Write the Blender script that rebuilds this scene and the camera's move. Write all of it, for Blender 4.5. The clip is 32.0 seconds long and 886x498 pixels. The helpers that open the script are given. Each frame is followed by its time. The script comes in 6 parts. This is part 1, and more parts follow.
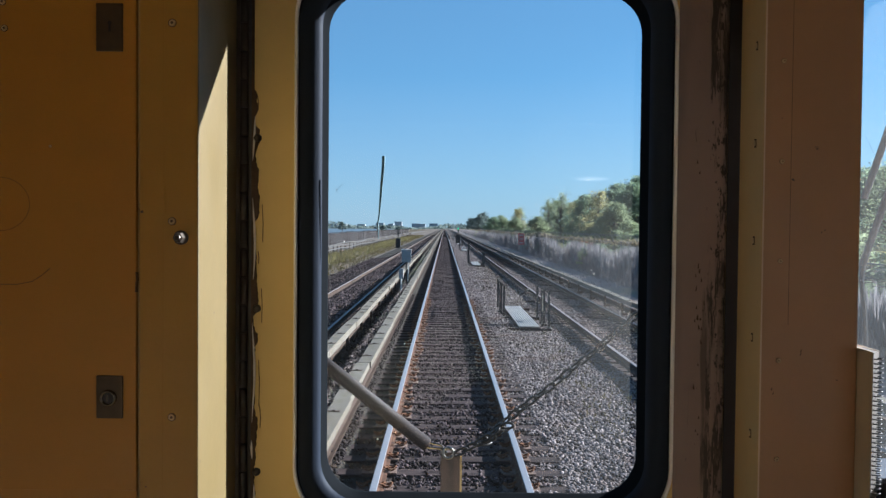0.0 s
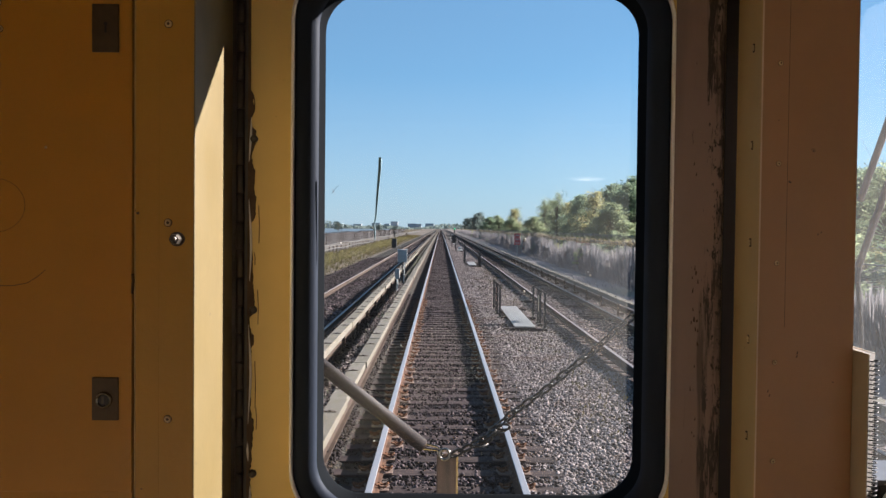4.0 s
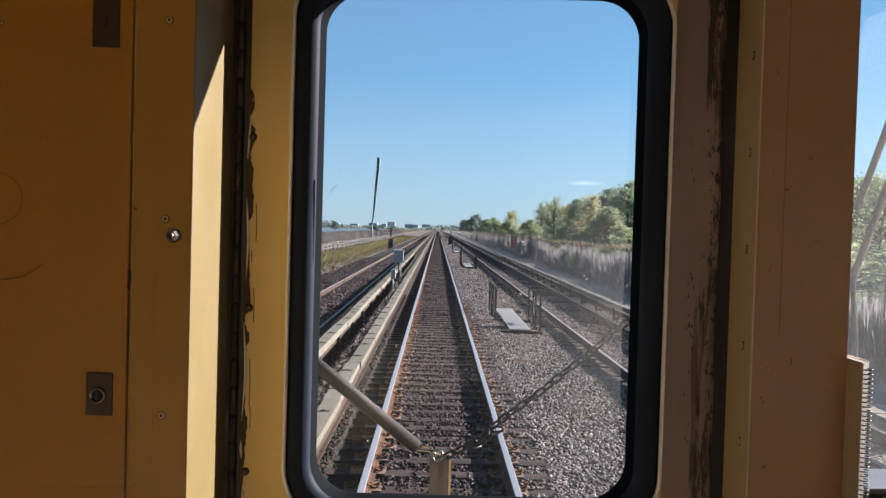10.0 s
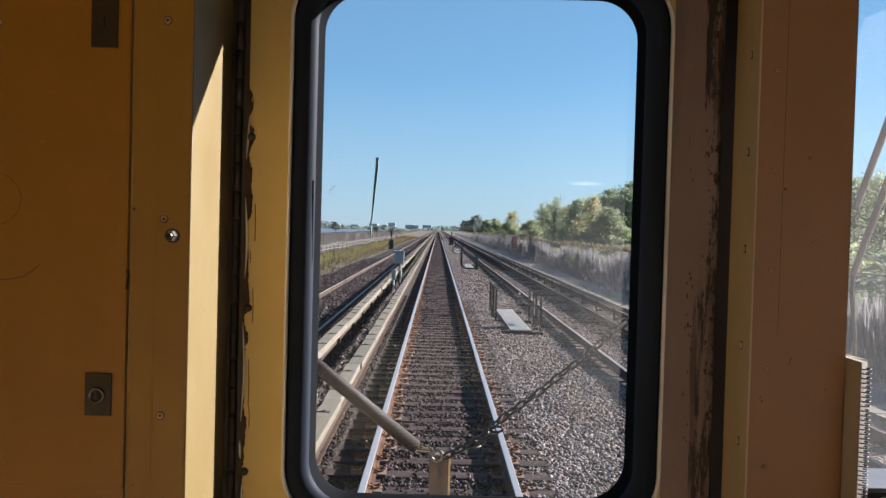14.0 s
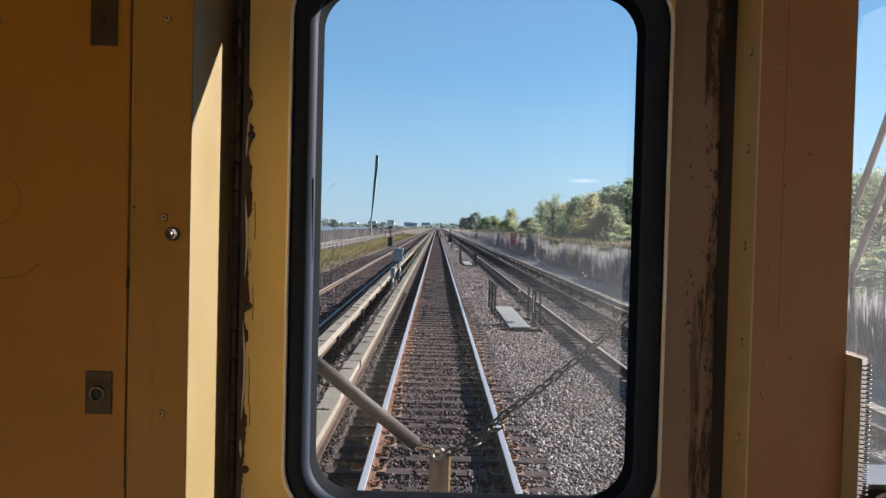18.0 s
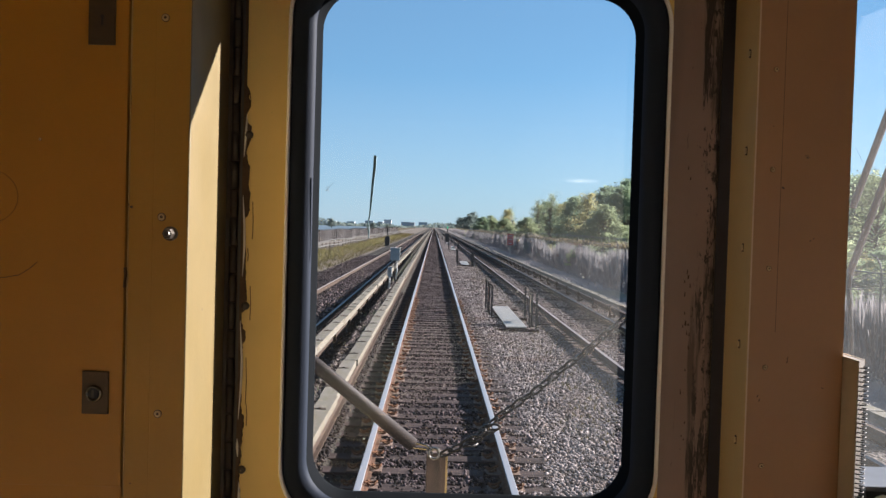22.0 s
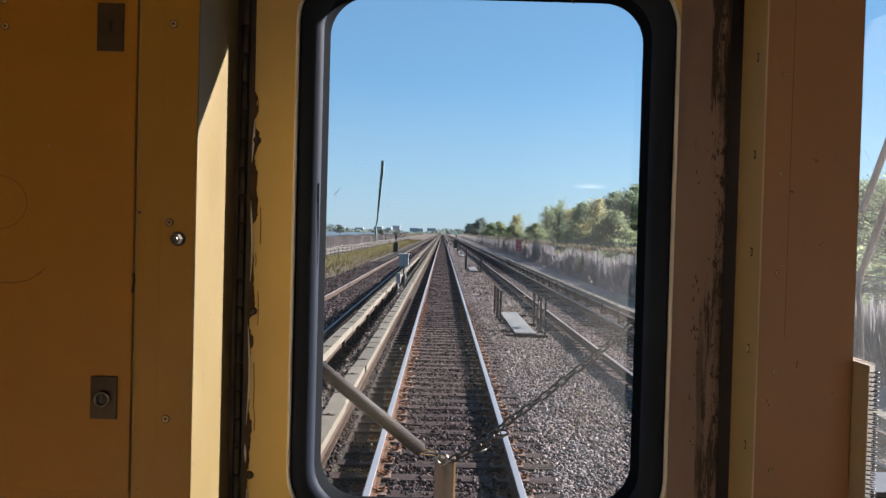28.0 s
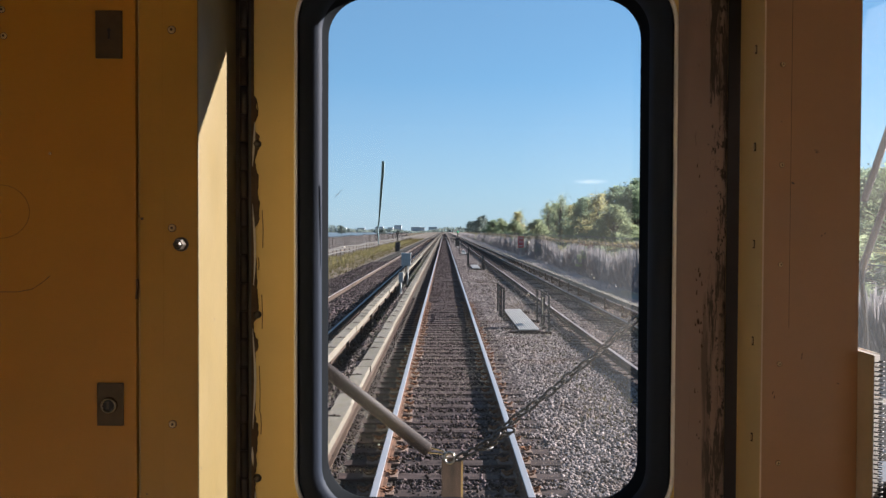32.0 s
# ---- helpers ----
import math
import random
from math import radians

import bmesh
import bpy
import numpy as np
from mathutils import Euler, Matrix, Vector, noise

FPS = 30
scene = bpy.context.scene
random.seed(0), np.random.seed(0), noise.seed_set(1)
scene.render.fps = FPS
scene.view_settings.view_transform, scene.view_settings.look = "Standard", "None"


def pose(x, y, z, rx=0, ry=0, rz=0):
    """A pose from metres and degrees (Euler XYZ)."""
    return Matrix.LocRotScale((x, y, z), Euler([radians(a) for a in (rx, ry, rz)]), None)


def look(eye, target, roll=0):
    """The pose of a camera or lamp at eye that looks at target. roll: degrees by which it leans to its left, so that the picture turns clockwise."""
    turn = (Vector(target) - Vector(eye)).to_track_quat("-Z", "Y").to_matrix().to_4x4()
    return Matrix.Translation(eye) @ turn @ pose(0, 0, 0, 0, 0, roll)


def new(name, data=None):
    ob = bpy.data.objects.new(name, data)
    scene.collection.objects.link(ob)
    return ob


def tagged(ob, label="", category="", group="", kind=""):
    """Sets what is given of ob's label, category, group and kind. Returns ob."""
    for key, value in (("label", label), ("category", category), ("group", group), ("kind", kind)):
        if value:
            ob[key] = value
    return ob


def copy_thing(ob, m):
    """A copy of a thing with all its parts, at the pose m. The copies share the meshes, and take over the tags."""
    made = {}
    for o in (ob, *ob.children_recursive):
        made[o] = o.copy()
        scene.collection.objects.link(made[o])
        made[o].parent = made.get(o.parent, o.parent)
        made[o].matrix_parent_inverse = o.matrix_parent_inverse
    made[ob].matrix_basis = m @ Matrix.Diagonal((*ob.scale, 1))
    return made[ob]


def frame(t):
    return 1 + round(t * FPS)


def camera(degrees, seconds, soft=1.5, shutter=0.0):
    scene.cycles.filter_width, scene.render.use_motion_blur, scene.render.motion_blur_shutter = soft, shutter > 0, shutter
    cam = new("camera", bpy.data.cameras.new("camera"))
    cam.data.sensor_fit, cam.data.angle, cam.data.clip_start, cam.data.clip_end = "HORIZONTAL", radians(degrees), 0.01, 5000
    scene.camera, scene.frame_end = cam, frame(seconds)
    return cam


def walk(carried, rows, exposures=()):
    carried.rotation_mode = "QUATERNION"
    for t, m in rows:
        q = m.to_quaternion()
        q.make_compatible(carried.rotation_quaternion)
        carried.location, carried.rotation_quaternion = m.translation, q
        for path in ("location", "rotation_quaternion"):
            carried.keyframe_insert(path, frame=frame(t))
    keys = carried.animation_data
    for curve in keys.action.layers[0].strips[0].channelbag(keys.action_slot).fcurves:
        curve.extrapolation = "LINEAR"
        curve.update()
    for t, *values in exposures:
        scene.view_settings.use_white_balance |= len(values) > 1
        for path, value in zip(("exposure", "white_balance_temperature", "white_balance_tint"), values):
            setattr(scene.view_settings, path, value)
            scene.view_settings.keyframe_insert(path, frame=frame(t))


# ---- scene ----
cam = camera(54.1, 32.0, soft=1.45)
PATH = [
    (0, 0.0002, -0.0006, 2.5163, 0.109, -1.442, -0.531),
    (0.5, -0.0011, -0.0002, 2.5185, -0.048, -1.496, -0.587),
    (1, -0.0029, 0.0008, 2.5147, -0.105, -1.351, -0.343),
    (1.5, -0.0005, -0.0006, 2.5195, -0.056, -1.484, -1.026),
    (2, -0.0007, -0.0014, 2.5177, -0.153, -1.389, -0.994),
    (2.5, -0.0016, -0.0003, 2.5195, -0.146, -1.464, -0.672),
    (3, 0.0000, 0.0001, 2.5176, -0.167, -1.353, -1.498),
    (3.5, -0.0007, 0.0009, 2.5185, -0.148, -1.422, -0.508),
    (5.5, -0.0007, -0.0004, 2.5188, -0.203, -1.448, -1.176),
    (6, 0.0012, -0.0010, 2.5186, -0.237, -1.427, -1.177),
    (6.5, -0.0005, -0.0004, 2.5190, -0.357, -1.444, -1.069),
    (7, -0.0030, 0.0003, 2.5192, -0.382, -1.445, -0.695),
    (7.5, -0.0002, -0.0000, 2.5172, -0.378, -1.365, -1.328),
    (8, -0.0006, -0.0006, 2.5199, -0.390, -1.458, -1.081),
    (8.5, -0.0000, -0.0011, 2.5183, -0.302, -1.362, -1.140),
    (9, 0.0004, -0.0014, 2.5198, -0.334, -1.425, -1.832),
    (9.5, -0.0002, -0.0002, 2.5198, -0.294, -1.436, -0.926),
    (10, -0.0015, -0.0001, 2.5186, -0.360, -1.350, -1.635),
    (10.5, 0.0004, -0.0013, 2.5185, -0.342, -1.336, -1.168),
    (11, -0.0017, 0.0011, 2.5199, -0.353, -1.394, -1.086),
    (11.5, 0.0016, 0.0001, 2.5184, -0.269, -1.352, -1.631),
    (12, -0.0010, -0.0004, 2.5196, -0.387, -1.378, -1.452),
    (12.5, 0.0003, 0.0001, 2.5177, -0.328, -1.329, -1.657),
    (13, -0.0020, -0.0004, 2.5191, -0.403, -1.388, -1.550),
    (13.5, -0.0003, -0.0008, 2.5194, -0.357, -1.388, -1.774),
    (14, 0.0015, -0.0009, 2.5175, -0.321, -1.304, -1.574),
    (14.5, 0.0020, 0.0004, 2.5186, -0.356, -1.372, -2.345),
    (16.5, 0.0012, -0.0001, 2.5184, -0.400, -1.460, -2.212),
    (17, 0.0002, -0.0001, 2.5190, -0.320, -1.499, -1.660),
    (17.5, 0.0013, -0.0006, 2.5187, -0.374, -1.505, -2.208),
    (18, -0.0003, -0.0005, 2.5177, -0.395, -1.476, -1.434),
    (18.5, 0.0003, -0.0001, 2.5183, -0.379, -1.450, -1.587),
    (19, 0.0011, 0.0002, 2.5192, -0.367, -1.492, -1.852),
    (19.5, -0.0009, -0.0003, 2.5193, -0.456, -1.517, -1.438),
    (20, -0.0006, -0.0007, 2.5180, -0.474, -1.475, -1.762),
    (20.5, -0.0002, -0.0001, 2.5185, -0.523, -1.455, -1.599),
    (21, 0.0012, -0.0003, 2.5195, -0.559, -1.483, -1.925),
    (21.5, 0.0018, -0.0011, 2.5170, -0.554, -1.418, -1.035),
    (22, -0.0017, 0.0003, 2.5193, -0.590, -1.493, -1.664),
    (22.5, 0.0006, 0.0004, 2.5182, -0.608, -1.492, -1.395),
    (23, 0.0003, 0.0000, 2.5185, -0.686, -1.546, -1.735),
    (23.5, 0.0017, -0.0009, 2.5183, -0.548, -1.518, -0.990),
    (24, 0.0005, -0.0009, 2.5158, -0.244, -1.285, -1.498),
    (24.5, 0.0026, -0.0004, 2.5175, -0.068, -1.276, -1.904),
    (25, -0.0015, 0.0001, 2.5180, -0.139, -1.274, -1.702),
    (25.5, 0.0001, -0.0010, 2.5191, -0.083, -1.308, -1.541),
    (27.5, -0.0005, 0.0010, 2.5186, -0.011, -1.188, -1.587),
    (28, -0.0000, 0.0011, 2.5176, -0.028, -1.116, -1.528),
    (28.5, 0.0009, 0.0011, 2.5187, -0.031, -1.194, -1.803),
    (29, 0.0003, -0.0004, 2.5183, -0.024, -1.198, -0.807),
    (29.5, 0.0007, 0.0001, 2.5187, 0.103, -1.160, 0.032),
    (30, 0.0020, -0.0007, 2.5195, 0.142, -1.182, -0.736),
    (30.5, 0.0005, -0.0006, 2.5184, 0.019, -1.177, -0.221),
    (31, 0.0000, -0.0004, 2.5194, 0.059, -1.222, -0.265),
    (31.5, -0.0009, -0.0005, 2.5186, 0.048, -1.245, -0.533),
    (32, -0.0008, -0.0002, 2.5190, 0.074, -1.221, -0.231),
]
walk(cam, [(t, pose(x, y, z, 90 + pitch, roll, yaw)) for t, x, y, z, yaw, pitch, roll in PATH],
     exposures=[(0.0, 1.96, 5400, 6), (0.6, 2.14, 6050, 4), (2.5, 2.14, 6120, 12), (32.0, 2.14, 6120, 12)])

# ---------------------------------------------------------------- light
SUN_DIR = Vector((2.15, 1.0, 0.95)).normalized()
sun_elev = math.asin(SUN_DIR.z)
sun_azim = math.atan2(SUN_DIR.x, SUN_DIR.y)

world = bpy.data.worlds.new("sky")
scene.world = world
world.use_nodes = True
wn = world.node_tree.nodes
sky = wn.new("ShaderNodeTexSky")
sky.sky_type = "NISHITA"
sky.sun_disc = False
sky.sun_elevation = sun_elev
sky.sun_rotation = sun_azim
sky.air_density, sky.dust_density, sky.ozone_density = (0.8, 0.15, 2.0)
wn["Background"].inputs["Strength"].default_value = 0.05
tone = wn.new("ShaderNodeMix")
tone.data_type, tone.blend_type = "RGBA", "MULTIPLY"
tone.inputs[0].default_value = 1.0
tone.inputs[7].default_value = (*(0.392, 0.572, 0.615), 1)
world.node_tree.links.new(sky.outputs[0], tone.inputs[6])
air = wn.new("ShaderNodeMix")          # thin even haze of an autumn morning
air.data_type = "RGBA"
air.inputs[0].default_value = 0.42
air.inputs[7].default_value = (*(1.42, 2.46, 3.50), 1)
world.node_tree.links.new(tone.outputs[2], air.inputs[6])
low = wn.new("ShaderNodeMapRange")      # paler towards the horizon, all the way round
low.inputs["From Min"].default_value, low.inputs["From Max"].default_value = 0.0, 0.17
low.inputs["To Min"].default_value, low.inputs["To Max"].default_value = 0.58, 0.0
sky_co = wn.new("ShaderNodeTexCoord")
sky_xyz = wn.new("ShaderNodeSeparateXYZ")
world.node_tree.links.new(sky_co.outputs["Generated"], sky_xyz.inputs[0])
world.node_tree.links.new(sky_xyz.outputs["Z"], low.inputs["Value"])
rim_haze = wn.new("ShaderNodeMix")
rim_haze.data_type = "RGBA"
rim_haze.inputs[7].default_value = (2.45, 2.85, 3.35, 1)
world.node_tree.links.new(low.outputs[0], rim_haze.inputs[0])
world.node_tree.links.new(air.outputs[2], rim_haze.inputs[6])
world.node_tree.links.new(rim_haze.outputs[2], wn["Background"].inputs["Color"])

sun_data = bpy.data.lights.new("sun", "SUN")
sun_data.energy, sun_data.angle, sun_data.color = 5.0, radians(0.55), (1.0, 0.89, 0.78)
sun = new("sun", sun_data)
sun.matrix_world = look(SUN_DIR * 50, (0, 0, 0))


# ---------------------------------------------------------------- materials
class Mat:
    """A small builder round one principled material."""

    def __init__(self, name, color, rough=0.6, metal=0.0, spec=0.5):
        self.m = bpy.data.materials.new(name)
        self.m.use_nodes = True
        self.t = self.m.node_tree
        self.p = self.t.nodes["Principled BSDF"]
        self.p.inputs["Base Color"].default_value = (*color, 1)
        self.p.inputs["Roughness"].default_value = rough
        self.p.inputs["Metallic"].default_value = metal
        self.p.inputs["Specular IOR Level"].default_value = spec
        self.col = None
        self.base = color
        self.co = self.node("ShaderNodeTexCoord").outputs["Object"]

    def node(self, kind, **props):
        n = self.t.nodes.new(kind)
        for k, v in props.items():
            if k in n.inputs.keys():
                n.inputs[k].default_value = v
        return n

    def link(self, a, b):
        self.t.links.new(a, b)

    def coords(self, stretch=(1, 1, 1)):
        n = self.node("ShaderNodeMapping")
        n.inputs["Scale"].default_value = stretch
        self.link(self.co, n.inputs["Vector"])
        return n.outputs[0]

    def noise(self, scale, detail=4.0, stretch=(1, 1, 1), rough=0.55):
        n = self.node("ShaderNodeTexNoise", Scale=scale, Detail=detail, Roughness=rough)
        self.link(self.coords(stretch), n.inputs["Vector"])
        return n.outputs["Fac"]

    def cells(self, scale, stretch=(1, 1, 1), out="Color"):
        n = self.node("ShaderNodeTexVoronoi", Scale=scale)
        self.link(self.coords(stretch), n.inputs["Vector"])
        return n.outputs[out]

    def ramp(self, fac, lo, hi, c0=(0, 0, 0), c1=(1, 1, 1)):
        n = self.node("ShaderNodeValToRGB")
        e = n.color_ramp.elements
        e[0].position, e[1].position = lo, hi
        e[0].color, e[1].color = (*c0, 1), (*c1, 1)
        self.link(fac, n.inputs["Fac"])
        return n.outputs["Color"]

    def mix(self, fac, color):
        """Lay a colour over what is there, where fac is 1."""
        n = self.node("ShaderNodeMix")
        n.data_type = "RGBA"
        if self.col is None:
            n.inputs[6].default_value = (*self.base, 1)
        else:
            self.link(self.col, n.inputs[6])
        if hasattr(color, "is_linked"):
            self.link(color, n.inputs[7])
        else:
            n.inputs[7].default_value = (*color, 1)
        if hasattr(fac, "is_linked"):
            self.link(fac, n.inputs[0])
        else:
            n.inputs[0].default_value = fac
        self.col = n.outputs[2]
        self.link(self.col, self.p.inputs["Base Color"])
        return self

    def vary(self, scale, amount, stretch=(1, 1, 1), detail=4.0):
        """Lighter and darker by a noise."""
        f = self.ramp(self.noise(scale, detail, stretch), 0.3, 0.7,
                      tuple(c * (1 - amount) for c in self.base), tuple(min(1, c * (1 + amount)) for c in self.base))
        return self.mix(0.6, f)

    def bump(self, height, strength=0.3, distance=0.01):
        n = self.node("ShaderNodeBump", Strength=strength, Distance=distance)
        self.link(height, n.inputs["Height"])
        prev = self.p.inputs["Normal"]
        if prev.is_linked:
            self.link(prev.links[0].from_socket, n.inputs["Normal"])
        self.link(n.outputs[0], prev)
        return self

    def gloss(self, fac, lo, hi):
        n = self.node("ShaderNodeMapRange")
        n.inputs["To Min"].default_value, n.inputs["To Max"].default_value = lo, hi
        self.link(fac, n.inputs["Value"])
        self.link(n.outputs[0], self.p.inputs["Roughness"])
        return self

    def island(self, c0, c1, amount=1.0):
        g = self.node("ShaderNodeNewGeometry")
        return self.mix(amount, self.ramp(g.outputs["Random Per Island"], 0.0, 1.0, c0, c1))

    def each(self, c0, c1, amount=0.6):
        g = self.node("ShaderNodeObjectInfo")
        return self.mix(amount, self.ramp(g.outputs["Random"], 0.0, 1.0, c0, c1))


def paint(name, color, rough=0.42, chips=True):
    m = Mat(name, color, rough)
    m.vary(1.7, 0.10).vary(14, 0.05)
    m.mix(m.ramp(m.noise(3.2, 6, (1, 1, 0.18)), 0.60, 0.82), tuple(c * 0.62 for c in color))
    if chips:
        m.mix(m.ramp(m.noise(55, 3), 0.74, 0.77), (0.06, 0.04, 0.03))
    m.gloss(m.noise(9, 4), rough - 0.08, rough + 0.14)
    m.bump(m.noise(160, 3), 0.10, 0.002).bump(m.noise(7, 2), 0.10, 0.01)
    return m.m


# cream paint toned down where direct sun falls on the left jamb
PAINT = paint("sun_toned_cream_paint", (0.128, 0.096, 0.038))
# warm bounce light is put into the cabinet colours
PAINT_CAB = paint("bounce_tinted_cabinet_paint", (0.402, 0.180, 0.010))
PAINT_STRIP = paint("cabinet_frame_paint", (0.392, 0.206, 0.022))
# same cream, lifted for the right jamb that gets no sun
PAINT_JAMB = paint("shade_lifted_jamb_paint", (0.485, 0.325, 0.122))
# leaf paint raised for the bounce light on its hinge side
PAINT_DOOR = paint("bounce_lit_door_paint", (0.686, 0.495, 0.168))
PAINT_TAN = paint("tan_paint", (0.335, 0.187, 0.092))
# unseen walls kept pale to reflect neutral fill light
PAINT_CEIL = paint("lining_paint", (0.7068, 0.6417, 0.5208), 0.6, False)
# unseen ceiling kept dark so that less light reaches the upper cabinet
PAINT_DARK = paint("dark_ceiling_paint", (0.09, 0.07, 0.045), 0.6, False)

# base darkened for the door's less lit side; streaks and chips are wear
_m = Mat("worn_shaded_door_edge", (0.250, 0.184, 0.160), 0.5)
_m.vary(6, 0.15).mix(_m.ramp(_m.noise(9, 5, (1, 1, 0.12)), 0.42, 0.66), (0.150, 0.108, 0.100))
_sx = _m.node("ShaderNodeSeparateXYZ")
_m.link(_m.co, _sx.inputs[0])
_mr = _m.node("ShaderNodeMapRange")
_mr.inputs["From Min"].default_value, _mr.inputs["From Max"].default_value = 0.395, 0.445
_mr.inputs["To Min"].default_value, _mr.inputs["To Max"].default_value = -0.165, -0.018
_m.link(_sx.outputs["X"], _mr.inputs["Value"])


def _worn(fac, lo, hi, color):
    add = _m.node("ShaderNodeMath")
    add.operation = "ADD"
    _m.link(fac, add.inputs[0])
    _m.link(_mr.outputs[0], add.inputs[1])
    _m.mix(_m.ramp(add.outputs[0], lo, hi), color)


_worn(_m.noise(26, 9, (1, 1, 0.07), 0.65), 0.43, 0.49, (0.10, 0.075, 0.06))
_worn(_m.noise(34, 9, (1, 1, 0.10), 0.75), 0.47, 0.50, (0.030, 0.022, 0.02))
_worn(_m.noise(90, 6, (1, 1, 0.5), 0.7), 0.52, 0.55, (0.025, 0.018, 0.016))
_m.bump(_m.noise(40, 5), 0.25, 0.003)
WORN_SHADE = _m.m
_m = Mat("black_rubber", (0.040, 0.038, 0.043), 0.5)
_m.vary(22, 0.4).bump(_m.noise(90, 3), 0.2, 0.002)
RUBBER = _m.m
# near-black fill for the shade in the door gap and for lock openings
_m = Mat("gap_black_fill", (0.012, 0.012, 0.017), 0.6)
_m.vary(22, 0.4).bump(_m.noise(90, 3), 0.2, 0.002)
GAP_BLACK = _m.m
# black rubber; the blue in its base stands for reflected sky
_m = Mat("window_gasket_rubber", (0.020, 0.027, 0.043), 0.6, 0.0, 0.06)
_m.vary(10, 0.4, (1, 1, 0.2)).bump(_m.noise(120, 3), 0.08, 0.002)
GASKET = _m.m
_m = Mat("aluminium_trim", (0.62, 0.63, 0.64), 0.38, 0.85)
_m.vary(20, 0.15, (1, 1, 0.1)).gloss(_m.noise(30, 4, (1, 1, 0.1)), 0.3, 0.5)
ALU = _m.m
_m = Mat("graffiti_teal", (0.02, 0.42, 0.40), 0.6)
_m.vary(2, 0.2)
TEAL = _m.m
_m = Mat("warehouse_wall_paint", (0.294, 0.301, 0.333), 0.85)
_m.vary(0.5, 0.15).mix(_m.ramp(_m.noise(1.3, 6, (1, 1, 0.3)), 0.58, 0.75), (0.3, 0.3, 0.33)).bump(_m.noise(9, 4), 0.2, 0.01)
SHED = _m.m
_m = Mat("pale_trim", (0.90, 0.88, 0.84), 0.4, 0.0)
_m.vary(25, 0.25, (1, 1, 0.1))
TRIM = _m.m
_m = Mat("grey_frame_paint", (0.0085, 0.0098, 0.0115), 1.0, 0.0, 0.0)
_m.vary(20, 0.2, (1, 1, 0.1))
FRAME_GREY = _m.m
_m = Mat("lock_plate_steel", (0.058, 0.034, 0.015), 0.55, 0.1)
_m.vary(60, 0.3).gloss(_m.noise(60, 3), 0.35, 0.6)
LOCK = _m.m
_m = Mat("bright_steel", (0.26, 0.24, 0.21), 0.25, 1.0)
_m.vary(50, 0.2)
BRIGHT = _m.m
_m = Mat("hinge_metal", (0.075, 0.064, 0.055), 0.45, 0.5)
_m.vary(25, 0.5)
HINGE = _m.m
_m = Mat("torn_sealant", (0.062, 0.034, 0.018), 0.8)
_m.vary(60, 0.5).bump(_m.noise(120, 4), 0.5, 0.003)
SEALANT = _m.m
_m = Mat("streak_residue", (0.09, 0.18, 0.23), 0.6)
_m.vary(60, 0.4)
STREAK = _m.m
_m = Mat("screw_metal", (0.50, 0.37, 0.2), 0.38, 0.45)
_m.vary(90, 0.3)
SCREW = _m.m
_m = Mat("scratch_ink", (0.075, 0.036, 0.012), 0.7)
_m.vary(80, 0.4)
SCRATCH = _m.m
_m = Mat("paper", (0.68, 0.66, 0.63), 0.8)
_m.vary(40, 0.05).bump(_m.noise(200, 2, (1, 1, 30)), 0.1, 0.001)
PAPER = _m.m
_m = Mat("grey_card", (0.55, 0.54, 0.52), 0.85)
_m.vary(40, 0.08)
CARD = _m.m
_m = Mat("wiper_grey_paint", (0.075, 0.064, 0.062), 0.6, 0.0, 0.2)
_m.vary(30, 0.25, (1, 1, 0.2))
WIPER = _m.m
_m = Mat("page_edges", (0.15, 0.14, 0.13), 0.8)
_m.vary(40, 0.06).bump(_m.noise(200, 2, (30, 30, 1)), 0.1, 0.001)
PAGE = _m.m
_m = Mat("kraft_card", (0.50, 0.42, 0.31), 0.85)
_m.vary(40, 0.08)
KRAFT = _m.m
_m = Mat("dial_green", (0.012, 0.045, 0.028), 0.3)
_m.vary(60, 0.2)
GREEN_DIAL = _m.m
_m = Mat("grey_blue_plate", (0.07, 0.08, 0.10), 0.5)
_m.vary(30, 0.2)
BLUE_PLATE = _m.m
_m = Mat("black_plastic", (0.014, 0.014, 0.016), 0.55, 0.0, 0.25)
_m.vary(40, 0.4)
PLASTIC = _m.m
# unseen floor, made bright to throw warm light up the cab
_m = Mat("cab_floor_vinyl", (0.80, 0.60, 0.36), 0.6)
_m.vary(4, 0.3).mix(_m.ramp(_m.noise(60, 3), 0.6, 0.64), (0.3, 0.24, 0.16))
FLOOR = _m.m
_m = Mat("tan_vinyl", (0.592, 0.448, 0.320), 0.6)
_m.vary(5, 0.15).bump(_m.noise(120, 3), 0.15, 0.002)
SEAT = _m.m
_m = Mat("stainless_body", (0.5, 0.5, 0.5), 0.4, 0.9)
_m.vary(3, 0.15, (1, 0.1, 1)).bump(_m.noise(30, 2, (1, 0.02, 4)), 0.1, 0.004)
BODY = _m.m


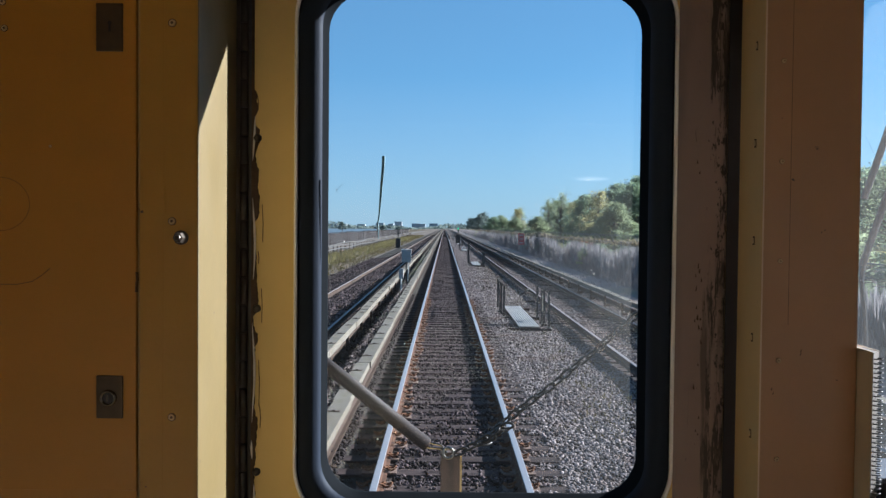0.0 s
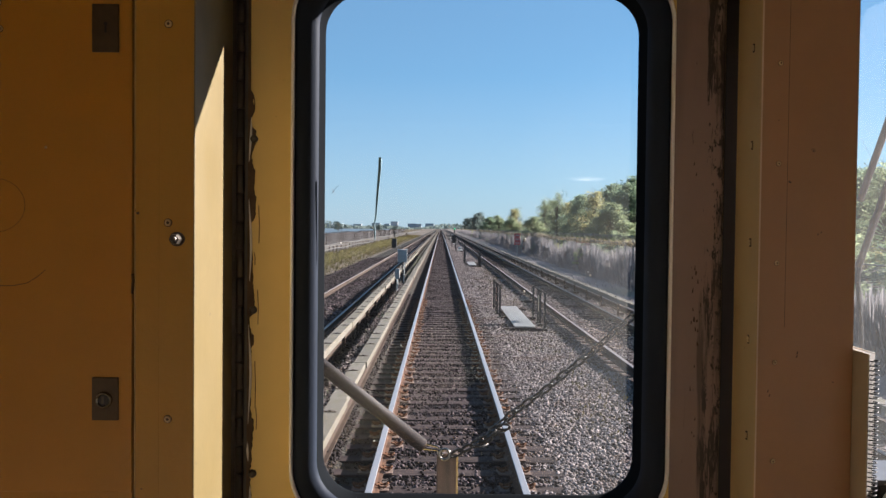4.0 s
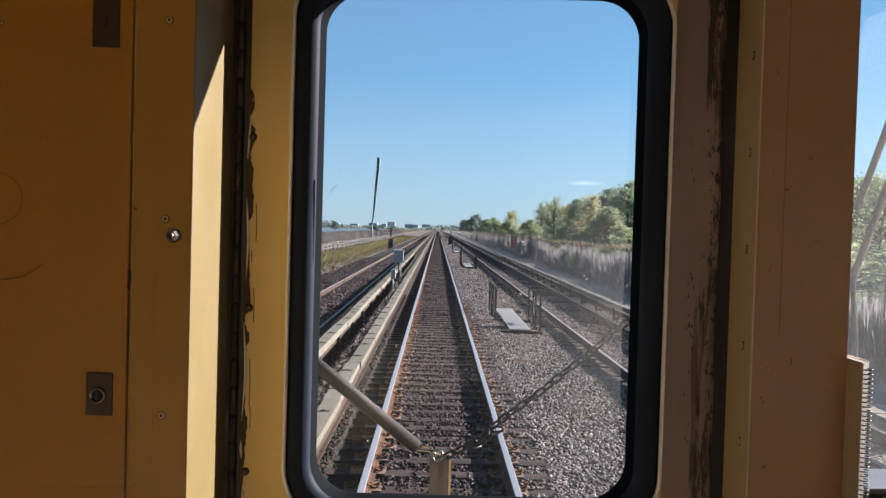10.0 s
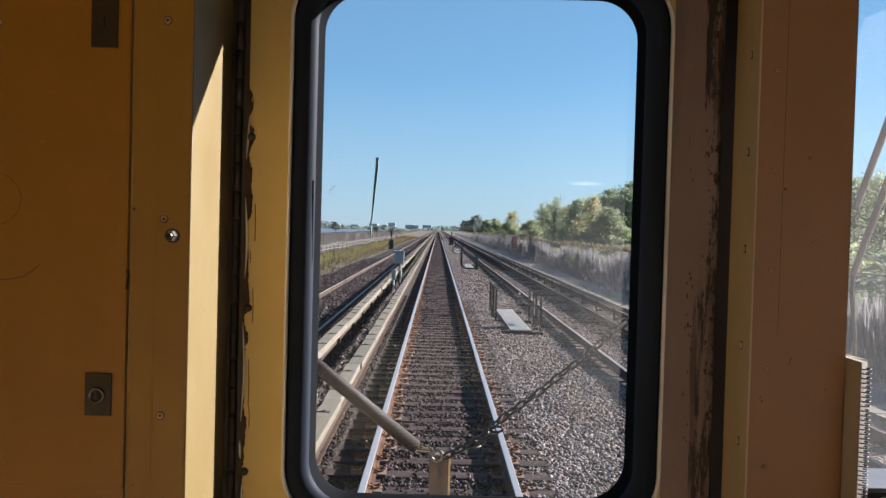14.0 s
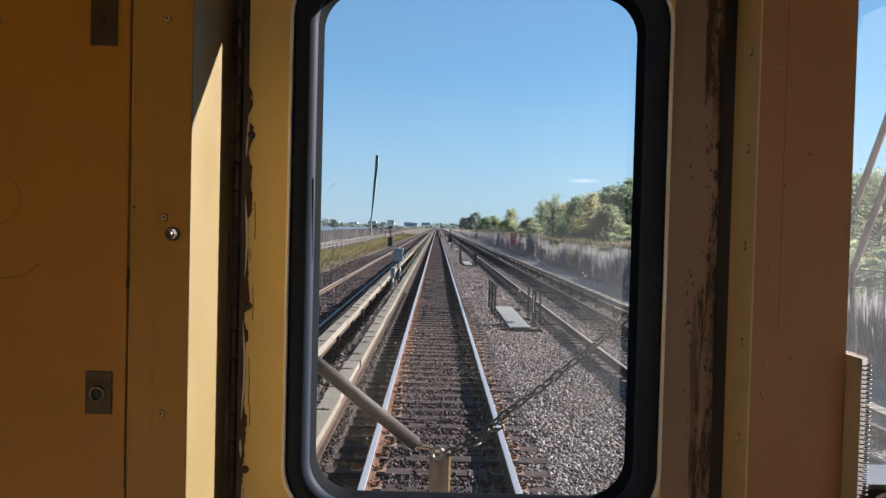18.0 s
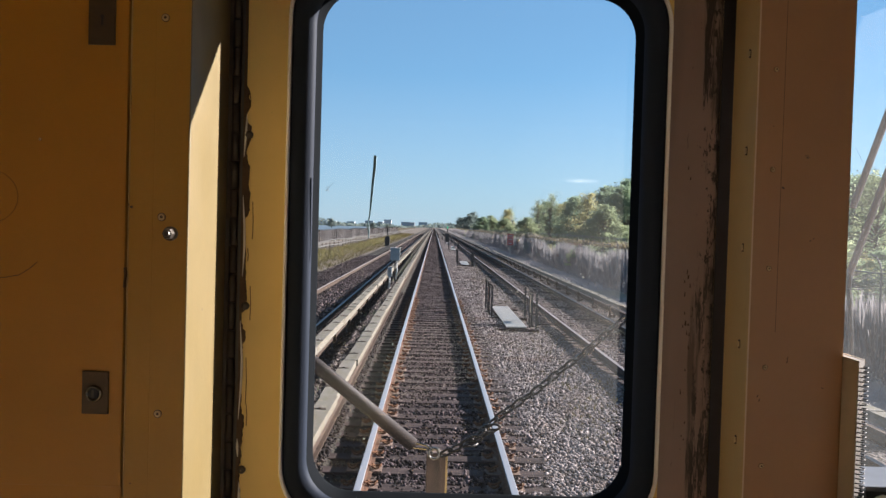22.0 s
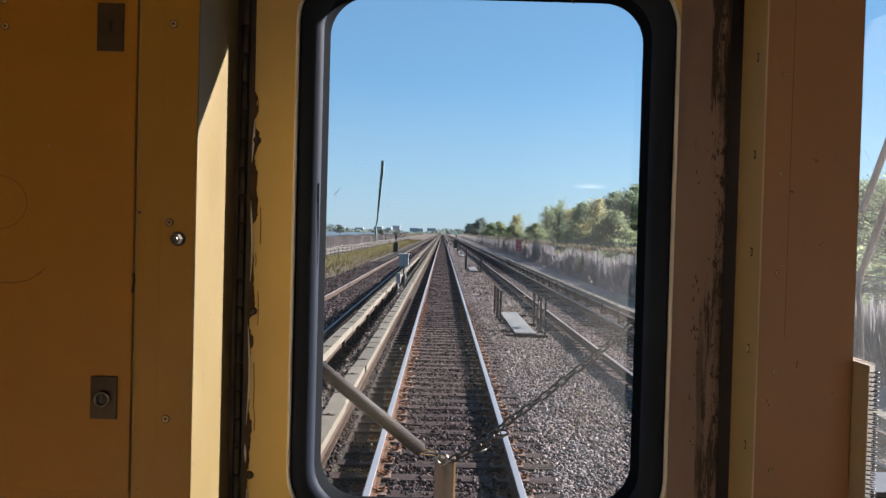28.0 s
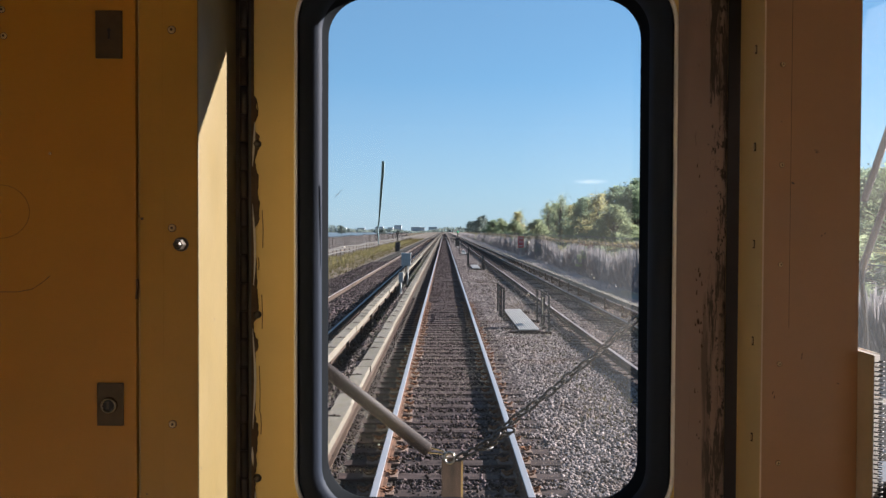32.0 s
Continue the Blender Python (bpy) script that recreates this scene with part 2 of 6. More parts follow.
def glass(name, dirt, veil=None, specks=0.0):
    m = bpy.data.materials.new(name)
    m.use_nodes = True
    t = m.node_tree
    t.nodes.remove(t.nodes["Principled BSDF"])
    out = t.nodes["Material Output"]
    clear = t.nodes.new("ShaderNodeBsdfTransparent")
    clear.inputs[0].default_value = (0.94, 0.97, 0.99, 1)
    shine = t.nodes.new("ShaderNodeBsdfGlossy")
    shine.inputs["Roughness"].default_value = 0.02
    fres = t.nodes.new("ShaderNodeFresnel")
    fres.inputs["IOR"].default_value = 1.29
    mix = t.nodes.new("ShaderNodeMixShader")
    t.links.new(fres.outputs[0], mix.inputs[0])
    t.links.new(clear.outputs[0], mix.inputs[1])
    t.links.new(shine.outputs[0], mix.inputs[2])
    film = t.nodes.new("ShaderNodeBsdfTranslucent")
    film.inputs[0].default_value = (0.85, 0.85, 0.82, 1)
    co = t.nodes.new("ShaderNodeTexCoord")
    dust = t.nodes.new("ShaderNodeTexNoise")
    dust.inputs["Scale"].default_value, dust.inputs["Detail"].default_value = 7.0, 7.0
    t.links.new(co.outputs["Object"], dust.inputs["Vector"])
    rng = t.nodes.new("ShaderNodeMapRange")
    rng.inputs["From Min"].default_value, rng.inputs["From Max"].default_value = 0.35, 0.75
    rng.inputs["To Min"].default_value, rng.inputs["To Max"].default_value = dirt * 0.45, dirt
    t.links.new(dust.outputs["Fac"], rng.inputs["Value"])
    film_fac = rng.outputs[0]
    if veil:
        # soft patch of dust film that also stands for glare and haze
        mp = t.nodes.new("ShaderNodeMapping")
        mp.inputs["Location"].default_value, mp.inputs["Scale"].default_value = veil[0], veil[1]
        t.links.new(co.outputs["Object"], mp.inputs["Vector"])
        wob = t.nodes.new("ShaderNodeMix")
        wob.data_type = "RGBA"
        wob.inputs[0].default_value = 0.35
        t.links.new(mp.outputs[0], wob.inputs[6])
        t.links.new(dust.outputs["Color"], wob.inputs[7])
        ball = t.nodes.new("ShaderNodeTexGradient")
        ball.gradient_type = "SPHERICAL"
        t.links.new(wob.outputs[2], ball.inputs["Vector"])
        mul = t.nodes.new("ShaderNodeMath")
        mul.operation = "MULTIPLY_ADD"
        mul.inputs[1].default_value = veil[2]
        t.links.new(ball.outputs["Fac"], mul.inputs[0])
        t.links.new(rng.outputs[0], mul.inputs[2])
        film_fac = mul.outputs[0]
    if specks:
        # dried drops and grit scattered over the pane
        grit = t.nodes.new("ShaderNodeTexNoise")
        grit.inputs["Scale"].default_value, grit.inputs["Detail"].default_value = 330.0, 4.0
        t.links.new(co.outputs["Object"], grit.inputs["Vector"])
        spot = t.nodes.new("ShaderNodeMapRange")
        spot.inputs["From Min"].default_value, spot.inputs["From Max"].default_value = 0.56, 0.70
        spot.inputs["To Min"].default_value, spot.inputs["To Max"].default_value = 0.0, specks
        t.links.new(grit.outputs["Fac"], spot.inputs["Value"])
        both = t.nodes.new("ShaderNodeMath")
        t.links.new(film_fac, both.inputs[0])
        t.links.new(spot.outputs[0], both.inputs[1])
        film_fac = both.outputs[0]
    mix2 = t.nodes.new("ShaderNodeMixShader")
    t.links.new(film_fac, mix2.inputs[0])
    t.links.new(mix.outputs[0], mix2.inputs[1])
    t.links.new(film.outputs[0], mix2.inputs[2])
    t.links.new(mix2.outputs[0], out.inputs["Surface"])
    return m


GLASS = glass("dusty_window_glass", 0.0045, ((-2.25, -8.91, -7.82), (6.0, 6.0, 3.2), 0.036))
CLEAR = glass("side_window_glass", 0.015)
GLASS_FRONT = glass("dirty_windscreen_glass", 0.075, None, 0.10)

# outdoors
_m = Mat("ballast", (0.169, 0.152, 0.1351), 0.9, 0.0, 0.12)
_m.mix(0.75, _m.ramp(_m.cells(17, out="Color"), 0.0, 1.0, (0.0121, 0.0098, 0.0095), (0.1554, 0.1284, 0.1217)))
_m.mix(_m.ramp(_m.noise(0.5, 5), 0.45, 0.62), (0.0811, 0.0575, 0.0433))
_m.mix(_m.ramp(_m.noise(2.6, 6, (1, 0.45, 1), 0.7), 0.42, 0.6, (0.45, 0.45, 0.45), (0, 0, 0)), (0.0372, 0.029, 0.0251))
_m.mix(_m.ramp(_m.noise(4.5, 5, (1, 0.4, 1), 0.75), 0.55, 0.7, (0, 0, 0), (0.5, 0.5, 0.5)), (0.2095, 0.1825, 0.169))
_m.bump(_m.cells(17, out="Distance"), 0.9, 0.05).bump(_m.noise(3, 4), 0.6, 0.12)
BALLAST = _m.m
_m = Mat("ballast_stone", (0.2113, 0.1902, 0.1691), 0.85, 0.0, 0.12)
_m.island((0.007, 0.0052, 0.0052), (0.272, 0.228, 0.220))
_m.mix(_m.ramp(_m.noise(1.1, 4), 0.5, 0.68, (0, 0, 0), (0.6, 0.6, 0.6)), (0.1057, 0.0704, 0.0563))
_m.bump(_m.noise(60, 3), 0.5, 0.01)
STONE = _m.m
# dirty stones, darkened further to carry the shadow of rail and boards
_m = Mat("dirty_shaded_stone", (0.0538, 0.0493, 0.0403), 0.9, 0.0, 0.12)
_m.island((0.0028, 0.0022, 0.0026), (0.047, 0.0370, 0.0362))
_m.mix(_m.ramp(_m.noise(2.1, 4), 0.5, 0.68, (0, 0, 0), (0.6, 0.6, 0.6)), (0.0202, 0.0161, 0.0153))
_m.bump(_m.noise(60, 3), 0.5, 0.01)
STONE_DIRTY_SHADE = _m.m
# bed under them, with the same shade put into its colour
_m = Mat("dirty_shaded_bed", (0.0403, 0.0358, 0.0291), 0.95, 0.0, 0.12)
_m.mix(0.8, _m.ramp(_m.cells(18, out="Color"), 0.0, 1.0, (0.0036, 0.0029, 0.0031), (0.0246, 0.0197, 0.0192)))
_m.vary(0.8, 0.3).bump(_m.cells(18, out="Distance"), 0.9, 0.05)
BALLAST_DIRTY_SHADE = _m.m
_m = Mat("rusty_ballast_stone", (0.1026, 0.0725, 0.0604), 0.9, 0.0, 0.12)
_m.mix(1.0, _m.ramp(_m.node("ShaderNodeNewGeometry").outputs["Random Per Island"], 0.45, 1.0, (0.0090, 0.0062, 0.0066), (0.142, 0.107, 0.110)))
_m.bump(_m.noise(60, 3), 0.5, 0.01)
STONE_RUST = _m.m
_m = Mat("rusty_ballast", (0.0768, 0.0576, 0.048), 0.95, 0.0, 0.12)
_m.mix(0.8, _m.ramp(_m.cells(18, out="Color"), 0.0, 1.0, (0.007, 0.0051, 0.0051), (0.0416, 0.0288, 0.0269)))
_m.vary(0.7, 0.3)
_m.bump(_m.cells(18, out="Distance"), 0.9, 0.05)
BALLAST_RUST = _m.m
_m = Mat("old_timber_tie", (0.0666, 0.0486, 0.0435), 0.9, 0.0, 0.12)
_m.each((0.0185, 0.0122, 0.0126), (0.044, 0.029, 0.030)).mix(_m.ramp(_m.noise(9, 6, (0.12, 1, 1)), 0.48, 0.66), (0.0154, 0.0102, 0.0102))
_m.bump(_m.noise(30, 5, (0.06, 1, 1)), 0.6, 0.015)
TIE = _m.m
_m = Mat("rail_head_steel", (0.27, 0.262, 0.275), 0.5, 0.3)
_m.vary(5, 0.12, (1, 0.05, 1)).gloss(_m.noise(20, 3, (1, 0.05, 1)), 0.22, 0.42)
HEAD = _m.m
_m = Mat("dull_rail_head", (0.1728, 0.1472, 0.1408), 0.6, 0.1)
_m.vary(5, 0.15, (1, 0.05, 1)).mix(_m.ramp(_m.noise(8, 4, (1, 0.1, 1)), 0.5, 0.7), (0.1216, 0.0928, 0.08))
DULL = _m.m
_m = Mat("rail_rust", (0.090, 0.047, 0.030), 0.85, 0.0, 0.12)
_m.vary(3, 0.3).mix(_m.ramp(_m.noise(12, 5), 0.5, 0.7), (0.032, 0.0205, 0.016)).bump(_m.noise(70, 4), 0.4, 0.004)
RUST = _m.m
_m = Mat("orange_rust", (0.1408, 0.064, 0.032), 0.85, 0.0, 0.12)
_m.each((0.020, 0.0100, 0.0075), (0.047, 0.0225, 0.0145)).vary(40, 0.4).bump(_m.noise(70, 4), 0.4, 0.004)
ORANGE = _m.m
_m = Mat("pale_tie_plate", (0.2112, 0.16, 0.1344), 0.8, 0.0, 0.12)
_m.each((0.080, 0.051, 0.041), (0.165, 0.112, 0.092)).mix(_m.ramp(_m.noise(40, 5), 0.5, 0.65), (0.0896, 0.048, 0.0288))
TIEPLATE = _m.m
_m = Mat("dark_rusty_steel", (0.048, 0.032, 0.0243), 0.8, 0.0, 0.12)
_m.vary(12, 0.5).bump(_m.noise(60, 4), 0.4, 0.004)
DARK_RUST = _m.m
_m = Mat("weathered_cover_board", (0.1632, 0.1442, 0.1088), 0.75, 0.0, 0.12)
_m.each((0.1088, 0.0985, 0.088), (0.152, 0.140, 0.127)).mix(_m.ramp(_m.noise(5, 6, (2, 0.3, 1)), 0.52, 0.72), (0.1142, 0.0952, 0.0789))
_m.mix(_m.ramp(_m.noise(7, 6, (1.5, 0.5, 1), 0.7), 0.5, 0.62, (0, 0, 0), (0.7, 0.7, 0.7)), (0.1142, 0.1006, 0.0626)).mix(_m.ramp(_m.noise(30, 4, (1, 0.6, 1)), 0.58, 0.66, (0, 0, 0), (0.6, 0.6, 0.6)), (0.0653, 0.0544, 0.0462))
_m.bump(_m.noise(25, 4, (3, 0.2, 1)), 0.25, 0.006)
BOARD = _m.m
_m = Mat("galvanised_plate", (0.2816, 0.2752, 0.2624), 0.5, 0.25)
_m.vary(6, 0.15).mix(_m.ramp(_m.noise(14, 5), 0.6, 0.72), (0.2304, 0.2048, 0.1728))
PLATE = _m.m
_m = Mat("black_post_paint", (0.0192, 0.0179, 0.0173), 0.6)
_m.vary(14, 0.5).mix(_m.ramp(_m.noise(18, 4), 0.6, 0.7), (0.0768, 0.0384, 0.0224))
POST = _m.m
_m = Mat("grey_enamel", (0.2688, 0.2752, 0.2752), 0.5)
_m.vary(6, 0.2).mix(_m.ramp(_m.noise(14, 5, (1, 1, 0.3)), 0.6, 0.72), (0.1536, 0.128, 0.1024))
ENAMEL = _m.m
_m = Mat("white_enamel", (0.48, 0.48, 0.4672), 0.5)
_m.vary(6, 0.12).mix(_m.ramp(_m.noise(14, 5, (1, 1, 0.3)), 0.62, 0.74), (0.256, 0.224, 0.1792))
WHITE = _m.m
_m = Mat("red_sign_paint", (0.3968, 0.0256, 0.0288), 0.45)
_m.vary(10, 0.15)
RED = _m.m
_m = Mat("faded_orange_plastic", (0.3968, 0.128, 0.0384), 0.55)
_m.vary(6, 0.2).mix(_m.ramp(_m.noise(9, 4, (1, 1, 0.4)), 0.5, 0.7), (0.352, 0.2048, 0.1152))
TAG = _m.m
_m = Mat("bleached_plastic", (0.3712, 0.2944, 0.192), 0.6)
_m.vary(6, 0.2)
TAG_PALE = _m.m
_m = Mat("pole_wrap", (0.0225, 0.0175, 0.0175), 0.65, 0.0, 0.12)
_m.vary(18, 0.2, (1, 1, 1)).mix(_m.ramp(_m.noise(40, 4), 0.6, 0.72), (0.023, 0.0192, 0.0181)).bump(_m.noise(90, 3), 0.2, 0.002)
POLE = _m.m
_m = Mat("rusty_post_paint", (0.0896, 0.0563, 0.0384), 0.6)
_m.vary(18, 0.25).mix(_m.ramp(_m.noise(25, 5, (1, 1, 0.3)), 0.52, 0.68), (0.032, 0.0205, 0.0141))
OCHRE = _m.m
_m = Mat("chain_steel", (0.0150, 0.0128, 0.0118), 0.42, 0.25)
_m.vary(90, 0.5).gloss(_m.noise(120, 3), 0.3, 0.55)
CHAIN = _m.m
_m = Mat("dry_earth", (0.1152, 0.0947, 0.0781), 0.95, 0.0, 0.12)
_m.vary(0.25, 0.35).vary(4, 0.2).bump(_m.noise(5, 6), 0.5, 0.05)
EARTH = _m.m
_m = Mat("pale_gravel_path", (0.1972, 0.1716, 0.1648), 0.95, 0.0, 0.12)
_m.vary(0.4, 0.2).mix(0.4, _m.ramp(_m.cells(30, out="Color"), 0.0, 1.0, (0.087, 0.0744, 0.0744), (0.2436, 0.2088, 0.2065)))
_m.mix(_m.ramp(_m.noise(0.25, 5, (1.6, 0.5, 1)), 0.52, 0.66), (0.1972, 0.1683, 0.1217)).bump(_m.noise(30, 4), 0.4, 0.02)
PATHM = _m.m
_m = Mat("bay_water", (0.0832, 0.096, 0.1024), 0.35)
_m.bump(_m.noise(0.6, 5, (1, 0.4, 1)), 0.25, 0.1)
WATER = _m.m
_m = Mat("bleached_concrete", (0.048, 0.0453, 0.043), 0.85)
_m.vary(1.2, 0.2).bump(_m.noise(20, 4), 0.3, 0.01)
CONCRETE = _m.m
_m = Mat("brown_red_fence", (0.0165, 0.0125, 0.0140), 0.85)
_m.each((0.0075, 0.0060, 0.0070), (0.0165, 0.0125, 0.0140)).vary(2, 0.25)
BROWN = _m.m


def leaf(name, c0, c1):
    m = Mat(name, c0, 0.75, 0.0, 0.1)
    m.island(c0, c1)
    tr = m.node("ShaderNodeBsdfTranslucent")
    m.link(m.col, tr.inputs[0])
    mx = m.node("ShaderNodeMixShader")
    mx.inputs[0].default_value = 0.65
    m.link(m.p.outputs[0], mx.inputs[1])
    m.link(tr.outputs[0], mx.inputs[2])
    m.link(mx.outputs[0], m.t.nodes["Material Output"].inputs["Surface"])
    return m.m


LEAF_GREEN = leaf("green_foliage", (0.130, 0.178, 0.112), (0.232, 0.292, 0.182))
LEAF_OLIVE = leaf("olive_foliage", (0.162, 0.198, 0.118), (0.275, 0.312, 0.182))
LEAF_YELLOW = leaf("yellowing_foliage", (0.215, 0.203, 0.098), (0.350, 0.330, 0.165))
# far leaves: distance haze is mixed into the leaf colour
LEAF_HAZE = leaf("haze_tinted_foliage", (0.088, 0.118, 0.112), (0.142, 0.172, 0.156))
LEAF_BROWN = leaf("brown_creeper", (0.053, 0.048, 0.036), (0.163, 0.134, 0.082))
LEAF_RED = leaf("russet_foliage", (0.128, 0.032, 0.0192), (0.192, 0.0832, 0.0448))
STALK = leaf("dry_grey_stalks", (0.138, 0.127, 0.130), (0.245, 0.230, 0.236))
REED = leaf("brown_marsh_reed", (0.075, 0.066, 0.052), (0.16, 0.14, 0.11))
WEED = leaf("olive_weed", (0.075, 0.072, 0.034), (0.165, 0.145, 0.066))
GRASS = leaf("dry_yellow_grass", (0.037, 0.032, 0.014), (0.084, 0.068, 0.027))
_m = Mat("bark", (0.0896, 0.0736, 0.0576), 0.9)
_m.vary(6, 0.3, (1, 1, 0.3)).bump(_m.noise(20, 4, (1, 1, 0.2)), 0.6, 0.03)
BARK = _m.m


_m = Mat("dull_galvanised", (0.1216, 0.1184, 0.1152), 0.6, 0.2)
_m.vary(6, 0.3)
GALV = _m.m


def mesh_fabric():
    m = Mat("chain_link_fabric", (0.34, 0.33, 0.32), 0.6, 0.3)
    cl = m.node("ShaderNodeBsdfTransparent")
    mx = m.node("ShaderNodeMixShader")
    m.link(m.ramp(m.noise(9, 3, (1, 1, 0.5)), 0.30, 0.75, (0.12, 0.12, 0.12), (0.42, 0.42, 0.42)), mx.inputs[0])
    m.link(cl.outputs[0], mx.inputs[1])
    m.link(m.p.outputs[0], mx.inputs[2])
    m.link(mx.outputs[0], m.t.nodes["Material Output"].inputs["Surface"])
    return m.m


FABRIC = mesh_fabric()


def glow(name, color, strength):
    m = Mat(name, color, 0.3)
    m.p.inputs["Emission Color"].default_value = (*color, 1)
    m.p.inputs["Emission Strength"].default_value = strength
    return m.m


GREEN_LAMP = glow("green_signal_lens", (0.02, 0.9, 0.35), 0.6)


# ---------------------------------------------------------------- building blocks
def part(name, bm, material, parent=None, label="", smooth=False):
    me = bpy.data.meshes.new(name)
    bm.to_mesh(me)
    bm.free()
    for m in (material if isinstance(material, (list, tuple)) else [material]):
        me.materials.append(m)
    if smooth:
        me.shade_smooth()
    ob = new(name, me)
    if parent is not None:
        ob.parent = parent
        ob.matrix_parent_inverse = parent.matrix_basis.inverted() if parent.parent is None else Matrix()
    if label:
        tagged(ob, label)
    return ob


def shared(name, me, parent, m):
    ob = new(name, me)
    ob.parent = parent
    ob.matrix_basis = m
    return ob


def thing(name, label, category, at=(0, 0, 0), group="", kind=""):
    ob = new(name)
    ob.empty_display_size = 0.1
    ob.matrix_basis = Matrix.Translation(at)
    return tagged(ob, label, category, group, kind)


def add_box(bm, x0, x1, y0, y1, z0, z1, bevel=0.0, m=None):
    r = bmesh.ops.create_cube(bm, size=1.0)
    vs = r["verts"]
    for v in vs:
        v.co = Vector((x0 + (v.co.x + 0.5) * (x1 - x0), y0 + (v.co.y + 0.5) * (y1 - y0), z0 + (v.co.z + 0.5) * (z1 - z0)))
    if bevel:
        es = {e for v in vs for e in v.link_edges}
        bmesh.ops.bevel(bm, geom=list(es), offset=bevel, segments=2, affect="EDGES", profile=0.7)
    if m is not None:
        bmesh.ops.transform(bm, matrix=m, verts=[v for v in vs if v.is_valid])
    return bm


def box(x0, x1, y0, y1, z0, z1, bevel=0.0):
    return add_box(bmesh.new(), x0, x1, y0, y1, z0, z1, bevel)


def add_tube(bm, a, b, r0, r1=None, seg=10):
    a, b = Vector(a), Vector(b)
    r1 = r0 if r1 is None else r1
    q = (b - a).to_track_quat("Z", "Y").to_matrix()
    ra = [bm.verts.new(a + q @ Vector((r0 * math.cos(i * math.tau / seg), r0 * math.sin(i * math.tau / seg), 0))) for i in range(seg)]
    rb = [bm.verts.new(b + q @ Vector((r1 * math.cos(i * math.tau / seg), r1 * math.sin(i * math.tau / seg), 0))) for i in range(seg)]
    for i in range(seg):
        bm.faces.new((ra[i], ra[(i + 1) % seg], rb[(i + 1) % seg], rb[i]))
    bm.faces.new(ra[::-1])
    bm.faces.new(rb)
    return bm


def tube(a, b, r0, r1=None, seg=10):
    return add_tube(bmesh.new(), a, b, r0, r1, seg)


def rounded(x0, x1, z0, z1, r, n=8):
    """A rounded rectangle in the xz plane, anticlockwise from the lower right corner."""
    pts = []
    for cx, cz, a0 in ((x1 - r, z0 + r, -90), (x1 - r, z1 - r, 0), (x0 + r, z1 - r, 90), (x0 + r, z0 + r, 180)):
        for i in range(n + 1):
            a = radians(a0 + 90 * i / n)
            pts.append((cx + r * math.cos(a), cz + r * math.sin(a)))
    return pts


def loft(loops, closed=False):
    """Skin a row of loops of (x, y, z) points with equal counts."""
    bm = bmesh.new()
    vs = [[bm.verts.new(p) for p in lp] for lp in loops]
    n = len(vs[0])
    rows = list(zip(vs, vs[1:])) + ([(vs[-1], vs[0])] if closed else [])
    for a, b in rows:
        for i in range(n):
            bm.faces.new((a[i], a[(i + 1) % n], b[(i + 1) % n], b[i]))
    bmesh.ops.recalc_face_normals(bm, faces=bm.faces)
    return bm


def at_y(pts, y):
    return [(x, y, z) for x, z in pts]


def quads(name, centres, ax, ay, material, parent=None):
    """One mesh of many loose four-cornered blades: centre, half axes."""
    n = len(centres)
    v = np.stack([centres - ax, centres - ay * 0.9, centres + ax, centres + ay * 0.9], 1).reshape(-1, 3).astype(np.float32)
    me = bpy.data.meshes.new(name)
    me.vertices.add(4 * n)
    me.vertices.foreach_set("co", v.ravel())
    me.loops.add(4 * n)
    me.loops.foreach_set("vertex_index", np.arange(4 * n, dtype=np.int32))
    me.polygons.add(n)
    me.polygons.foreach_set("loop_start", np.arange(0, 4 * n, 4, dtype=np.int32))
    me.update(calc_edges=True)
    me.materials.append(material)
    ob = new(name, me)
    if parent is not None:
        ob.parent = parent
    return ob


rng = np.random.default_rng(7)


def unit(n):
    v = rng.normal(size=(n, 3))
    return v / np.linalg.norm(v, axis=1, keepdims=True)


def screw(name, x, y, z, parent, r=0.0052, hexagon=False, mat=None):
    """A countersunk screw (or hex bolt) that faces the cab (-y)."""
    bm = bmesh.new()
    if hexagon:
        add_tube(bm, (x, y, z), (x, y - 0.004, z), r * 1.25, r * 1.25, 16)
        add_tube(bm, (x, y - 0.004, z), (x, y - 0.017, z), r, r * 0.85, 6)
        add_tube(bm, (x, y - 0.017, z), (x, y - 0.020, z), r * 0.6, r * 0.45, 10)
    else:
        add_tube(bm, (x, y, z), (x, y - 0.0022, z), r, r * 0.8, 16)
        k = len(bm.faces)
        add_tube(bm, (x, y - 0.0018, z), (x, y - 0.0026, z), r * 0.42, r * 0.4, 8)
        bm.faces.ensure_lookup_table()
        for f in bm.faces[k:]:
            f.material_index = 1
        add_tube(bm, (x, y + 0.001, z), (x, y - 0.0006, z), r * 1.14, r * 1.12, 16)
        bm.faces.ensure_lookup_table()
        for f in bm.faces[k + 10:]:
            f.material_index = 1
    return part(name, bm, [mat or SCREW, SEALANT], parent)


# ---------------------------------------------------------------- the cab: shell
FLOOR_Z, CEIL_Z = 1.10, 3.30
tagged(part("floor", box(-1.45, 1.45, -3.6, 1.46, FLOOR_Z - 0.08, FLOOR_Z), FLOOR), "unseen cab floor of worn pale tan vinyl, bright for upward bounce", "floor", kind="structure")
tagged(part("ceiling", box(-1.45, 1.45, -3.6, 1.46, CEIL_Z, CEIL_Z + 0.06), PAINT_DARK), "unseen cab ceiling, dark brown to cut bounce light", "ceiling", kind="structure")
tagged(part("wall_back", box(-1.45, 1.45, -3.66, -3.6, FLOOR_Z, CEIL_Z), PAINT_CEIL), "unseen rear partition of the car, pale cream for fill light", "wall", kind="structure")


